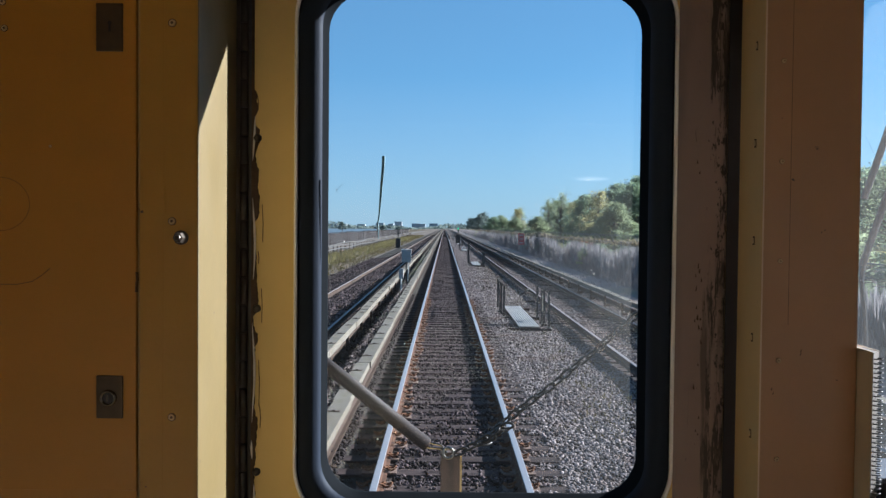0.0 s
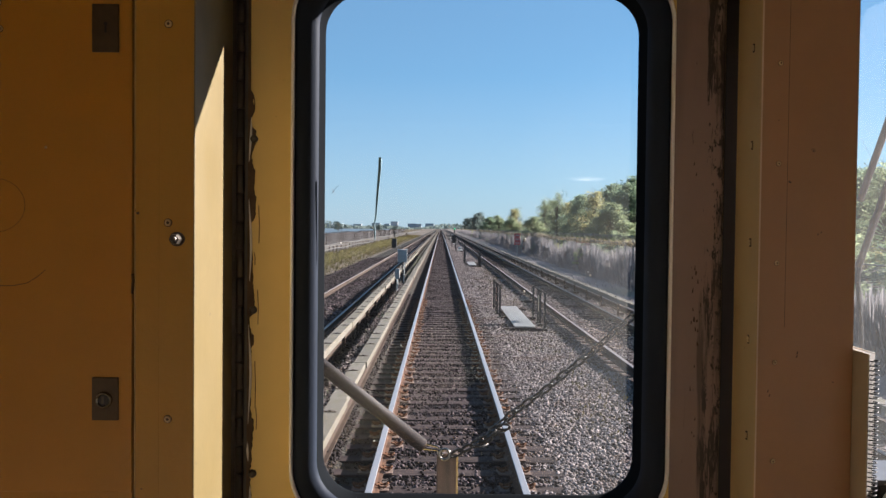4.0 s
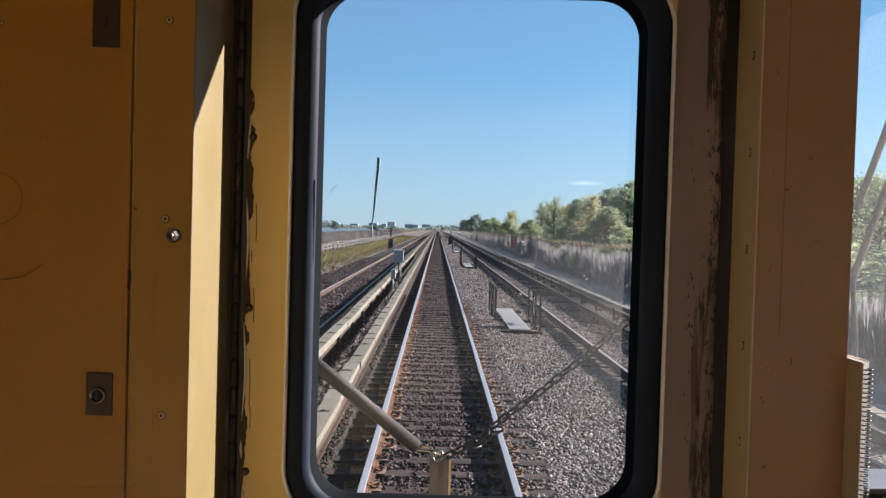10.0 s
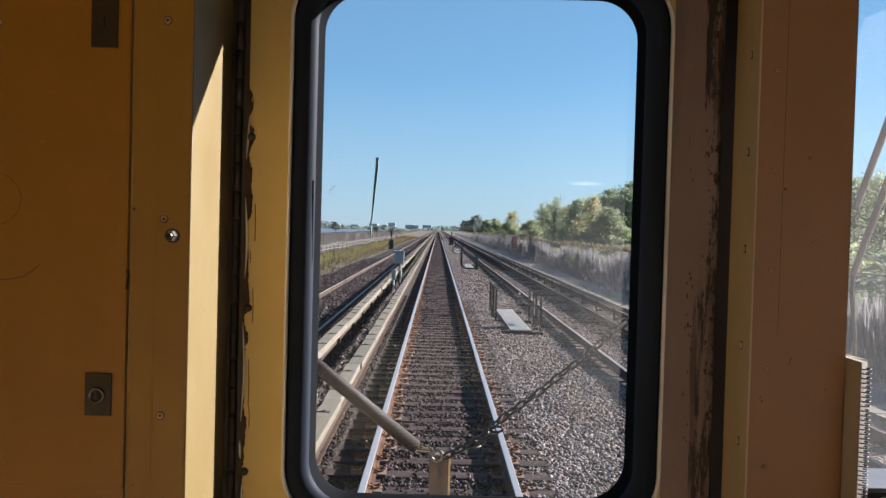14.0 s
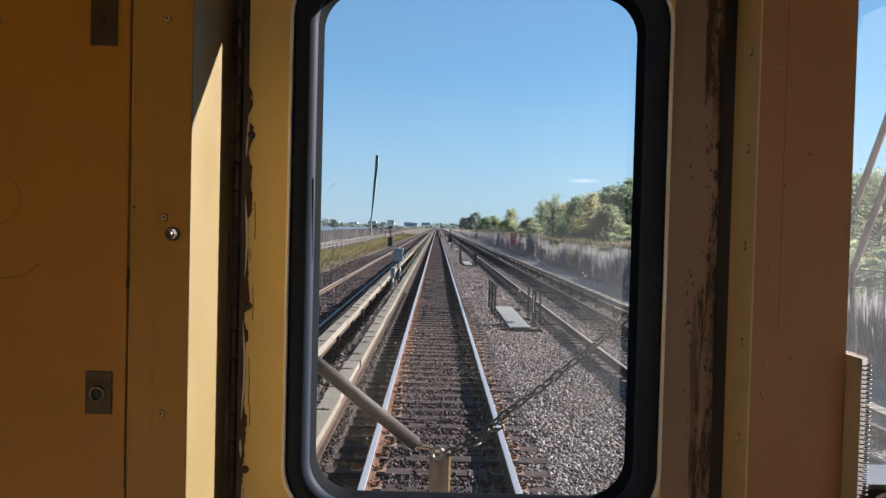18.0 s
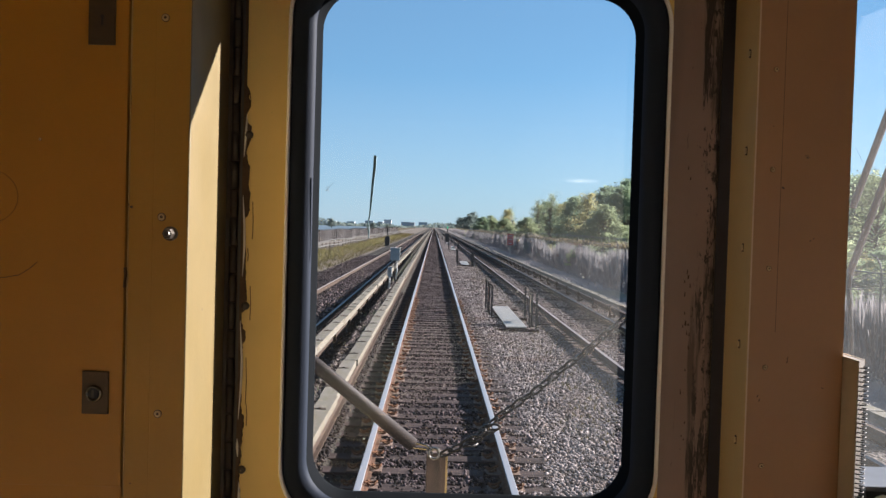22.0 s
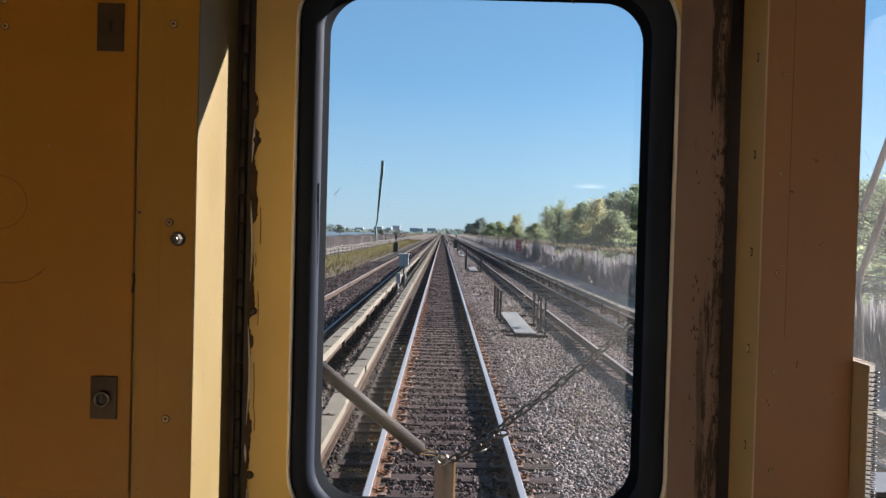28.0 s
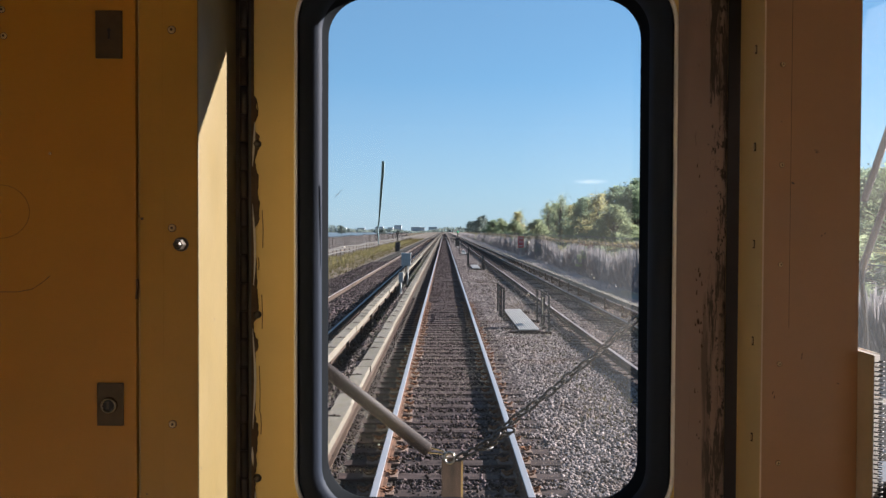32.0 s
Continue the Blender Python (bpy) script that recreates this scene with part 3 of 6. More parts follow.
def side_wall(name, x0, x1, openings):
    """A wall along y with window openings (y0, y1, z0, z1)."""
    bm = bmesh.new()
    y = -3.6
    for a, b, z0, z1 in openings:
        add_box(bm, x0, x1, y, a, FLOOR_Z, CEIL_Z)
        add_box(bm, x0, x1, a, b, FLOOR_Z, z0)
        add_box(bm, x0, x1, a, b, z1, CEIL_Z)
        y = b
    add_box(bm, x0, x1, y, 1.46, FLOOR_Z, CEIL_Z)
    ob = tagged(part(name, bm, PAINT_CEIL), "unseen side wall with window openings, pale cream for fill light", "wall", kind="structure")
    # unseen windows, added to bring fill light onto the cab's front faces
    for k, (a, b, z0, z1) in enumerate(openings):
        w = thing("window_%s_%d" % (name[5:], k + 1), "unseen aluminium framed side window, added for fill light", "window", ((x0 + x1) / 2, a, z0), kind="structure")
        xm = (x0 + x1) / 2
        bm = bmesh.new()
        add_box(bm, x0 - 0.003, x1 + 0.003, a, a + 0.03, z0, z1)
        add_box(bm, x0 - 0.003, x1 + 0.003, b - 0.03, b, z0, z1)
        add_box(bm, x0 - 0.003, x1 + 0.003, a + 0.03, b - 0.03, z0, z0 + 0.03)
        add_box(bm, x0 - 0.003, x1 + 0.003, a + 0.03, b - 0.03, z1 - 0.03, z1)
        part("window_frame", bm, ALU, w)
        g = part("pane", box(xm - 0.003, xm + 0.003, a + 0.03, b - 0.03, z0 + 0.03, z1 - 0.03), CLEAR, w)
        g.visible_shadow = False
    return ob


side_wall("wall_left", -1.51, -1.45, [(-3.4, -1.7, 1.8, 2.5), (-1.5, 0.2, 1.8, 2.5)])
side_wall("wall_right", 1.45, 1.51, [(-3.4, -1.8, 1.75, 2.5), (-1.4, 0.2, 1.75, 2.6)])

# front wall: round the door and the windscreen
WS = (0.5975, 1.30, 2.02, 2.98)
bm = bmesh.new()
add_box(bm, -1.45, -0.342, 1.392, 1.46, FLOOR_Z, CEIL_Z)
add_box(bm, -0.342, 0.478, 1.392, 1.46, 3.12, CEIL_Z)
add_box(bm, 0.478, WS[0], 1.392, 1.46, FLOOR_Z, CEIL_Z)
add_box(bm, WS[0], WS[1], 1.392, 1.46, FLOOR_Z, WS[2])
add_box(bm, WS[0], WS[1], 1.392, 1.46, WS[3], CEIL_Z)
add_box(bm, WS[1], 1.45, 1.392, 1.46, FLOOR_Z, CEIL_Z)
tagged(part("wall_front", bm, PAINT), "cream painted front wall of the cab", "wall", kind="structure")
tagged(part("outer_skin", add_box(add_box(box(-1.56, -1.515, -3.7, 1.5, 0.9, 3.36), 1.515, 1.56, -3.7, 1.5, 0.9, 1.9), -1.56, 1.56, -3.7, 1.5, 3.365, 3.5), BODY),
       "ribbed stainless outer skin of the rail car", "car body", kind="structure")

bm = bmesh.new()
for x0, x1, z0, z1 in ((-1.51, -0.342, 1.02, 3.36), (-0.342, 0.478, 3.12, 3.36), (0.478, WS[0], 1.02, 3.36), (WS[0], WS[1], 1.02, WS[2]), (WS[0], WS[1], WS[3], 3.36), (WS[1], 1.51, 1.02, 3.36)):
    add_box(bm, x0, x1, 1.463, 1.473, z0, z1)
tagged(part("outer_front_skin", bm, BODY), "dull stainless steel front of the rail car", "car body", kind="structure")
tagged(part("underframe", add_box(add_box(box(-1.3, 1.3, -3.6, 1.4, 0.45, 1.015), -0.70, -0.60, -3.0, 0.9, 0.003, 0.449), 0.78, 0.88, -3.0, 0.9, 0.003, 0.449), DARK_RUST), "dark steel underframe of the car", "underframe", kind="structure")
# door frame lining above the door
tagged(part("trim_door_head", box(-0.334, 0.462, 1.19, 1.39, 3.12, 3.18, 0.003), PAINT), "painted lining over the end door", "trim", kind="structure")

# ---------------------------------------------------------------- equipment cabinet beside the door
P = 1.17
cab = thing("equipment_cabinet", "tall steel equipment cabinet beside the end door, bounce-tinted yellow-brown", "cabinet", (-0.9, P, FLOOR_Z))
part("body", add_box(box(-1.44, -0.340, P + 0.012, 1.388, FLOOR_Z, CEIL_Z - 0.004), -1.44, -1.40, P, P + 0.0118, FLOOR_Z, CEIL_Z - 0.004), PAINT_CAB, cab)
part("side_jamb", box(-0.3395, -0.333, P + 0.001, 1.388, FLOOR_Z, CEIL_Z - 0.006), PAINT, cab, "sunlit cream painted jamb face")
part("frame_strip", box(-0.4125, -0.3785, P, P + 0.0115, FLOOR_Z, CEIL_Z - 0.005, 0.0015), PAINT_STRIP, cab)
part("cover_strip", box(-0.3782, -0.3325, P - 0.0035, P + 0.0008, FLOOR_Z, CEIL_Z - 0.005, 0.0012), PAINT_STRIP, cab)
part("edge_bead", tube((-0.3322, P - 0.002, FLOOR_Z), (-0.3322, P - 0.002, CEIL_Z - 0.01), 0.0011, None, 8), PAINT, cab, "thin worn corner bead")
leaf_l = part("door", box(-1.398, -0.4150, P - 0.004, P + 0.0115, 2.1550, CEIL_Z - 0.02, 0.003), PAINT_CAB, cab, "flat steel cabinet door, bounce-tinted yellow-brown, scratched")
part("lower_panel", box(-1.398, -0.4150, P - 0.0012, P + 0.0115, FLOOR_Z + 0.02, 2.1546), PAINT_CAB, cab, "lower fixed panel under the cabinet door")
# pale tube stands for the highlight along the frame's edge
part("frame_edge", tube((-0.4119, P - 0.0005, FLOOR_Z), (-0.4119, P - 0.0005, CEIL_Z - 0.01), 0.0011, None, 6), PAINT_JAMB, cab, "pale line for the highlight on the frame's edge")
# black filler stands for the shade in the cabinet door gap
part("door_shadow_gap", box(-0.4149, -0.4127, P + 0.006, P + 0.011, FLOOR_Z + 0.02, CEIL_Z - 0.02), RUBBER, cab, "dark gap between door and frame")
for z0, z1, zk in ((2.747, 2.811, 2.781), (2.254, 2.312, 2.282)):
    lk = part("lock_plate", box(-0.4675, -0.432, P - 0.0075, P - 0.0035, z0, z1, 0.0015), LOCK, leaf_l, "dull steel lock plate with a key cylinder")
    if z0 > 2.5:
        hole = tube((-0.4490, P - 0.0074, zk + 0.0035), (-0.4490, P - 0.0082, zk + 0.0035), 0.0026, None, 14)
        part("keyhole", add_box(hole, -0.4504, -0.4476, P - 0.0082, P - 0.0074, zk - 0.0085, zk + 0.0035), GAP_BLACK, lk, "small black keyhole")
        continue
    bm = loft([[(-0.4505 + r * math.cos(a), y, zk + r * math.sin(a)) for a in [i * math.tau / 24 for i in range(24)]]
               for r, y in ((0.0112, P - 0.007), (0.0112, P - 0.0105), (0.0100, P - 0.0125), (0.0084, P - 0.0125), (0.0078, P - 0.0095), (0.0005, P - 0.0095))])
    part("lock_cylinder", bm, BRIGHT, leaf_l, "round steel key cylinder", True)
    part("lock_core", tube((-0.4505, P - 0.0096, zk), (-0.4505, P - 0.0108, zk), 0.0072, 0.0068, 20), GAP_BLACK, leaf_l, "dark turned core of the lock")
    part("keyhole", box(-0.4530, -0.4500, P - 0.0113, P - 0.0108, zk - 0.0045, zk + 0.0050, 0.0), HINGE, leaf_l, "worn key slot")
for z in (2.786, 2.521, 2.256, 1.99, 3.05, 1.72, 1.45):
    screw("screw", -0.3665, P - 0.0035, z, cab, 0.0050)
screw("hex_bolt", -0.354, P - 0.0035, 2.499, cab, 0.0078, True, HINGE)
for x, z in ((-0.591, 2.777), (-0.5935, 2.812), (-0.591, 2.10), (-0.53, 2.62), (-0.543, 2.135), (-0.52, 2.135)):
    screw("rivet", x, P - 0.004, z, leaf_l, 0.0042 if x < -0.55 else 0.0018)


def scratch(pts, r, parent, y):
    bm = bmesh.new()
    for a, b in zip(pts, pts[1:]):
        add_tube(bm, (a[0], y, a[1]), (b[0], y, b[1]), r, r, 5)
    return part("scratch", bm, SCRATCH, parent, "thin dark scratched line")


loop_pts = [(-0.598 + 0.040 * math.cos(a) , 2.542 + 0.036 * math.sin(a)) for a in [radians(100 - i * 14) for i in range(17)]]
scratch(loop_pts, 0.00032, leaf_l, P - 0.0042)
scratch([(-0.64, 2.437), (-0.60, 2.434), (-0.575, 2.434), (-0.555, 2.438), (-0.541, 2.447), (-0.531, 2.456)], 0.0005, leaf_l, P - 0.0042)
scratch([(-0.4143, 2.452), (-0.4135, 2.440), (-0.4146, 2.425)], 0.0022, leaf_l, P - 0.003)

# ---------------------------------------------------------------- the end door with its window
D = 1.39
door = thing("door_1", "closed yellow-cream steel end door with a large rounded window", "door", (0.06, D, FLOOR_Z), kind="structure")
GX0, GX1, GZ0, GZ1 = -0.1938, 0.3240, 2.072, 2.903      # clear glass
RX0, RX1, RZ0, RZ1 = -0.2400, 0.3692, 2.028, 2.947     # outer rim of the gasket


def rect_like(pts, x0, x1, z0, z1, cx, cz):
    """Push the points of a rounded loop outward to a rectangle."""
    res = []
    for x, z in pts:
        dx, dz = x - cx, z - cz
        sx = ((x1 if dx > 0 else x0) - cx) / dx if abs(dx) > 1e-6 else 1e9
        sz = ((z1 if dz > 0 else z0) - cz) / dz if abs(dz) > 1e-6 else 1e9
        s = min(sx, sz)
        res.append((cx + dx * s, cz + dz * s))
    return res


cx, cz = (RX0 + RX1) / 2, (RZ0 + RZ1) / 2
n_c = 10
inner = rounded(RX0 + 0.003, RX1 - 0.003, RZ0 + 0.003, RZ1 - 0.003, 0.098, n_c)
outer = rect_like(inner, -0.306, 0.453, FLOOR_Z + 0.02, 3.115, cx, cz)
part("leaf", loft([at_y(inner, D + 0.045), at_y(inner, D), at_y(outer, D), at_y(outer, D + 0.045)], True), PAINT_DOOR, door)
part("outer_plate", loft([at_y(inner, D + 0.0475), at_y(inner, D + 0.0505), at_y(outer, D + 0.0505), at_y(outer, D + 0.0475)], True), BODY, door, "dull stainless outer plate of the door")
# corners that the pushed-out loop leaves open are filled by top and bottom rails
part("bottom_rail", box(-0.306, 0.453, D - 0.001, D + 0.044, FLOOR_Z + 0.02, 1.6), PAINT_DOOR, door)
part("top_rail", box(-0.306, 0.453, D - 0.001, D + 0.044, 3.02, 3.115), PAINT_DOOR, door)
part("worn_edge_strip", add_box(add_box(box(0.3712, 0.4500, D - 0.0018, D + 0.002, FLOOR_Z + 0.02, 3.11), 0.33, 0.3712, D - 0.0018, D + 0.002, 2.925, 3.11), 0.33, 0.3712, D - 0.0018, D + 0.002, FLOOR_Z + 0.02, 2.05), WORN_SHADE, door, "door edge with worn and chipped paint over a base darkened for shade")
rim_o = rounded(RX0, RX1, RZ0, RZ1, 0.10, n_c)
rim_i = rounded(RX0 + 0.0050, RX1 - 0.0050, RZ0 + 0.0050, RZ1 - 0.0050, 0.0955, n_c)
part("rim", loft([at_y(rim_o, D + 0.01), at_y(rim_o, D - 0.009), at_y(rounded(RX0 + 0.003, RX1 - 0.003, RZ0 + 0.003, RZ1 - 0.003, 0.0975, n_c), D - 0.0125),
                  at_y(rim_i, D - 0.009), at_y(rim_i, D + 0.01)]), TRIM, door, "thin bright metal rim round the window", True)
g1 = rounded(RX0 + 0.0046, RX1 - 0.0046, RZ0 + 0.0046, RZ1 - 0.0046, 0.0957, n_c)
g2 = rounded(RX0 + 0.012, RX1 - 0.012, RZ0 + 0.012, RZ1 - 0.012, 0.092, n_c)
g3 = rounded(GX0 - 0.0095, GX1 + 0.0095, GZ0 - 0.0095, GZ1 + 0.0095, 0.075, n_c)
g4 = rounded(GX0 - 0.0045, GX1 + 0.0045, GZ0 - 0.0045, GZ1 + 0.0045, 0.070, n_c)
part("gasket", loft([at_y(g1, D + 0.006), at_y(g1, D - 0.002), at_y(g2, D - 0.007), at_y(g3, D - 0.004), at_y(g4, D + 0.012)]), GASKET, door, "black rubber window gasket", True)
g5 = rounded(GX0, GX1, GZ0, GZ1, 0.066, n_c)
part("inner_frame", loft([at_y(g4, D + 0.0118), at_y(g5, D + 0.046), at_y(g5, D + 0.056)]), FRAME_GREY, door, "grey painted inner window frame", True)
bm = bmesh.new()
bm.faces.new([bm.verts.new(p) for p in at_y(rounded(GX0 + 0.0005, GX1 - 0.0005, GZ0 + 0.0005, GZ1 - 0.0005, 0.066, n_c), D + 0.050)])
pane = part("pane", bm, GLASS, door, "dusty scratched window pane")
pane.visible_shadow = False
gy = D + 0.049
# marks on the pane
bm = bmesh.new()
cur = [(-0.102, 2.633, 0.0028), (-0.1025, 2.615, 0.0028), (-0.105, 2.585, 0.0024), (-0.107, 2.556, 0.0019), (-0.1085, 2.535, 0.0014), (-0.1108, 2.522, 0.0012), (-0.1098, 2.510, 0.0014), (-0.1096, 2.496, 0.0006)]
for a, b in zip(cur, cur[1:]):
    add_tube(bm, (a[0], gy, a[1]), (b[0], gy, b[1]), a[2], b[2], 7)
part("streak", bm, STREAK, door, "long dark tapering streak stuck on the pane")
bm = bmesh.new()
for x, z, r in ((0.1385, 2.500, 0.0026), (0.1393, 2.414, 0.0020), (0.2486, 2.4415, 0.0020), (0.2445, 2.447, 0.0012), (-0.0648, 2.3216, 0.0013), (-0.1084, 2.1615, 0.0016), (-0.166, 2.491, 0.0012)):
    add_tube(bm, (x, gy, z), (x, gy - 0.0006, z), r, r * 0.8, 7)
part("chip", bm, PAPER, door, "small pale chips on the pane")
bm = bmesh.new()
run = [(0.1270, 2.541), (0.1285, 2.528), (0.1330, 2.513), (0.1368, 2.503)]
for a, b in zip(run, run[1:]):
    add_tube(bm, (a[0], gy, a[1]), (b[0], gy, b[1]), 0.0003, 0.0005, 5)
# thin tubes stand for faint vertical reflections in the pane
for x, z0, z1 in ((-0.1185, 2.405, 2.492), (-0.1195, 2.350, 2.385), (-0.1895, 2.30, 2.47)):
    add_tube(bm, (x, gy, z0), (x + 0.001, gy, z1), 0.00012, 0.00018, 5)
part("dried_run", bm, GALV, door, "thin pale dried water run on the pane, with painted reflection lines")
bm = bmesh.new()
for a, b in (((0.325, 2.80), (0.3265, 2.785)), ((0.3265, 2.79), (0.325, 2.775)), ((0.21, 2.905), (0.206, 2.90))):
    add_tube(bm, (a[0], gy, a[1]), (b[0], gy, b[1]), 0.0012, 0.0008, 5)
for a, b in (((-0.182, 2.572), (-0.174, 2.582)), ((-0.179, 2.577), (-0.170, 2.585)), ((-0.181, 2.580), (-0.177, 2.570)), ((-0.176, 2.583), (-0.168, 2.586))):
    add_tube(bm, (a[0], gy, a[1]), (b[0], gy, b[1]), 0.00022, 0.0001, 5)
part("nick", bm, SEALANT, door, "dark nick at the pane's edge")

# hinge with knuckles, torn sealant, screws
bm = box(-0.3415, -0.3065, D + 0.006, D + 0.012, FLOOR_Z + 0.02, 3.11)
# unseen backing strip, added to keep the sun from leaking past the hinge
add_box(bm, -0.3415, -0.304, D + 0.046, D + 0.066, FLOOR_Z, 3.11)
add_box(bm, -0.3328, -0.3272, D - 0.007, D + 0.0055, FLOOR_Z + 0.02, 3.11)
part("hinge_leaf", bm, HINGE, door, "dark continuous hinge leaf")
knuckle = None
z = FLOOR_Z + 0.03
while z < 3.08:
    if knuckle is None:
        knuckle = part("hinge_knuckle", tube((0, 0, 0), (0, 0, 0.0425), 0.0068, None, 12), HINGE, door, "dark steel piano hinge knuckle", True)
        base_inv = knuckle.matrix_parent_inverse.copy()
    else:
        knuckle = new("hinge_knuckle", knuckle.data)
        knuckle.parent, knuckle.matrix_parent_inverse = door, base_inv
    knuckle.matrix_basis = Matrix.Translation((-0.3225, D + 0.001, z))
    z += 0.045
part("hinge_seal", box(-0.3138, -0.3062, D - 0.003, D + 0.0055, FLOOR_Z + 0.02, 3.11, 0.002), RUBBER, door, "black rubber strip beside the hinge")
bm = bmesh.new()
rs = random.Random(3)
zz, prev, hold, depth, cur_e = 1.3, None, 0.0, 0.0, 0.0
while zz < 2.98:
    wave = 0.5 + 0.5 * noise.noise((0.0, 3.1, zz * 4.0))
    if zz > hold:
        depth, hold = rs.choice((0.0, 0.002, 0.004, 0.0065, 0.009)) * (0.6 + 0.8 * wave), zz + rs.uniform(0.003, 0.035)
    cur_e += (depth - cur_e) * 0.5
    e = -0.3056 + cur_e + rs.uniform(-0.0012, 0.0013)
    if zz > 2.73:
        e = -0.3056
    row = [bm.verts.new((-0.309, D - 0.0035, zz)), bm.verts.new((e, D - 0.0032, zz)), bm.verts.new((e + 0.0004, D - 0.0004, zz))]
    if prev:
        for i in range(2):
            bm.faces.new((prev[i], prev[i + 1], row[i + 1], row[i]))
    prev = row
    zz += 0.0025 + 0.003 * rs.random()
part("sealant_tear", bm, SEALANT, door, "torn ragged brown sealant edge")
for z0, z1, x in ((2.62, 2.69, -0.3058), (2.43, 2.56, -0.3052), (2.20, 2.36, -0.3050), (2.14, 2.17, -0.3054), (2.05, 2.10, -0.305)):
    bm = bmesh.new()
    zs = [z0 + (z1 - z0) * i / 8 for i in range(9)]
    for i in range(8):
        wa, wb = (0.0016 * math.sin(math.pi * (j / 8)) + 0.0003 for j in (i, i + 1))
        add_tube(bm, (x + 0.0022 * math.sin(zs[i] * 31), D - 0.0042, zs[i]), (x + 0.0022 * math.sin(zs[i + 1] * 31), D - 0.0042, zs[i + 1]), wa, wb, 6)
    part("sealant_bead", bm, PAPER, door, "pale leftover bead of sealant")
for x, z0, z1 in ((-0.2995, 2.70, 2.722), (-0.2915, 2.49, 2.55), (-0.2925, 2.36, 2.415), (-0.2965, 2.225, 2.30), (-0.2945, 2.19, 2.225), (-0.298, 2.455, 2.475)):
    scratch([(x, z0), (x + 0.0007, (z0 + z1) / 2), (x - 0.0006, z1)], 0.0007, door, D - 0.0003)
for z in (2.93, 2.656, 2.383, 2.119, 1.85, 1.6):
    part("hinge_screw", loft([[(-0.3000 + r * math.cos(a), D - h, z + r * math.sin(a)) for a in [i * math.tau / 16 for i in range(16)]]
                              for r, h in ((0.0066, 0.0), (0.0062, 0.004), (0.0048, 0.0065), (0.0026, 0.0078), (0.0003, 0.0080))]), HINGE, door, "dark domed hinge screw", True)
# dark chips in the paint beside the worn edge
rs = random.Random(11)
for k in range(26):
    z = rs.choice((2.385, 2.37, 2.355, 2.2, 2.28, 2.44, 2.62)) + rs.uniform(-0.02, 0.02)
    x = 0.402 + abs(rs.gauss(0, 0.008))
    h = rs.uniform(0.001, 0.004)
    bm = bmesh.new()
    add_tube(bm, (x, D - 0.003, z - h), (x + rs.uniform(-0.001, 0.001), D - 0.003, z + h), 0.0011, 0.0004, 6)
    part("paint_chip", bm, SEALANT, door)

# ---------------------------------------------------------------- right-hand door post
post = thing("door_post", "tan painted steel post between end door and windscreen, screwed panel face", "post", (0.53, 1.25, FLOOR_Z))
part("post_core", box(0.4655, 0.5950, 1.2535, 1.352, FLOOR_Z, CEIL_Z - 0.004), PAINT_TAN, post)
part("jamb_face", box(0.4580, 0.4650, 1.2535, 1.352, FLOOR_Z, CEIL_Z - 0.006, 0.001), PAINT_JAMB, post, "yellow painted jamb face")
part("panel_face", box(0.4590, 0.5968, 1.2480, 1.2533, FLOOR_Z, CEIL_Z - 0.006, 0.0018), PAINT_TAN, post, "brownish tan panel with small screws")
part("panel_seam", box(0.4962, 0.4967, 1.2477, 1.2482, 2.38, CEIL_Z - 0.01), SEALANT, post, "fine dark seam")
part("edge_bead", tube((0.4582, 1.2485, FLOOR_Z), (0.4582, 1.2485, CEIL_Z - 0.01), 0.0012, None, 8), SEAT, post, "pale edge line of the panel")
for z in (3.04, 2.905, 2.7585, 2.615, 2.472, 2.3285, 2.185, 2.04, 1.9, 1.7, 1.5):
    screw("screw", 0.4836, 1.248, z, post, 0.0034)
for z in (2.787, 2.644, 2.5007, 2.3574, 2.2142, 2.071):
    part("rivet_seat", tube((0.4578, 1.283, z - 0.0062), (0.4578, 1.283, z + 0.0062), 0.0022, None, 8), SEALANT, post, "dark ring round the rivet")
    part("rivet", tube((0.4566, 1.283, z - 0.0042), (0.4566, 1.283, z + 0.0042), 0.0021, None, 8), SCREW, post)
for x, z in ((0.5155, 2.343), (0.5150, 2.338), (0.474, 2.287), (0.4765, 2.281)):
    part("paint_chip", tube((x, 1.2482, z - 0.002), (x + 0.0012, 1.2478, z + 0.002), 0.0009, 0.0004, 6), SEALANT, post)
# black strip laid over the gap, in place of its shade
part("edge_flap", box(0.4502, 0.4690, D - 0.004, D - 0.001, FLOOR_Z + 0.02, 3.11, 0.001), GAP_BLACK, door, "black strip standing for the deep shade of the door gap")
tagged(part("door_seal", box(0.4545, 0.4785, D + 0.003, D + 0.04, FLOOR_Z, 3.115, 0.002), RUBBER), "black rubber seal filling the door gap", "seal", kind="structure")

# ---------------------------------------------------------------- windscreen, ledge, pad, dial
ws = thing("window_front", "dusty front windscreen of the cab", "window", (0.95, 1.42, 2.02), kind="structure")
bm = bmesh.new()
x0, x1, z0, z1 = WS
add_box(bm, x0, x0 + 0.012, 1.395, 1.45, z0, z1)
add_box(bm, x1 - 0.03, x1, 1.395, 1.45, z0, z1)
add_box(bm, x0 + 0.012, x1 - 0.03, 1.395, 1.45, z0, z0 + 0.02)
add_box(bm, x0 + 0.012, x1 - 0.03, 1.395, 1.45, z1 - 0.02, z1)
part("window_frame", bm, GASKET, ws)
bm = bmesh.new()
bm.faces.new([bm.verts.new(p) for p in ((x0 + 0.012, 1.43, z0 + 0.02), (x1 - 0.03, 1.43, z0 + 0.02), (x1 - 0.03, 1.43, z1 - 0.02), (x0 + 0.012, 1.43, z1 - 0.02))])
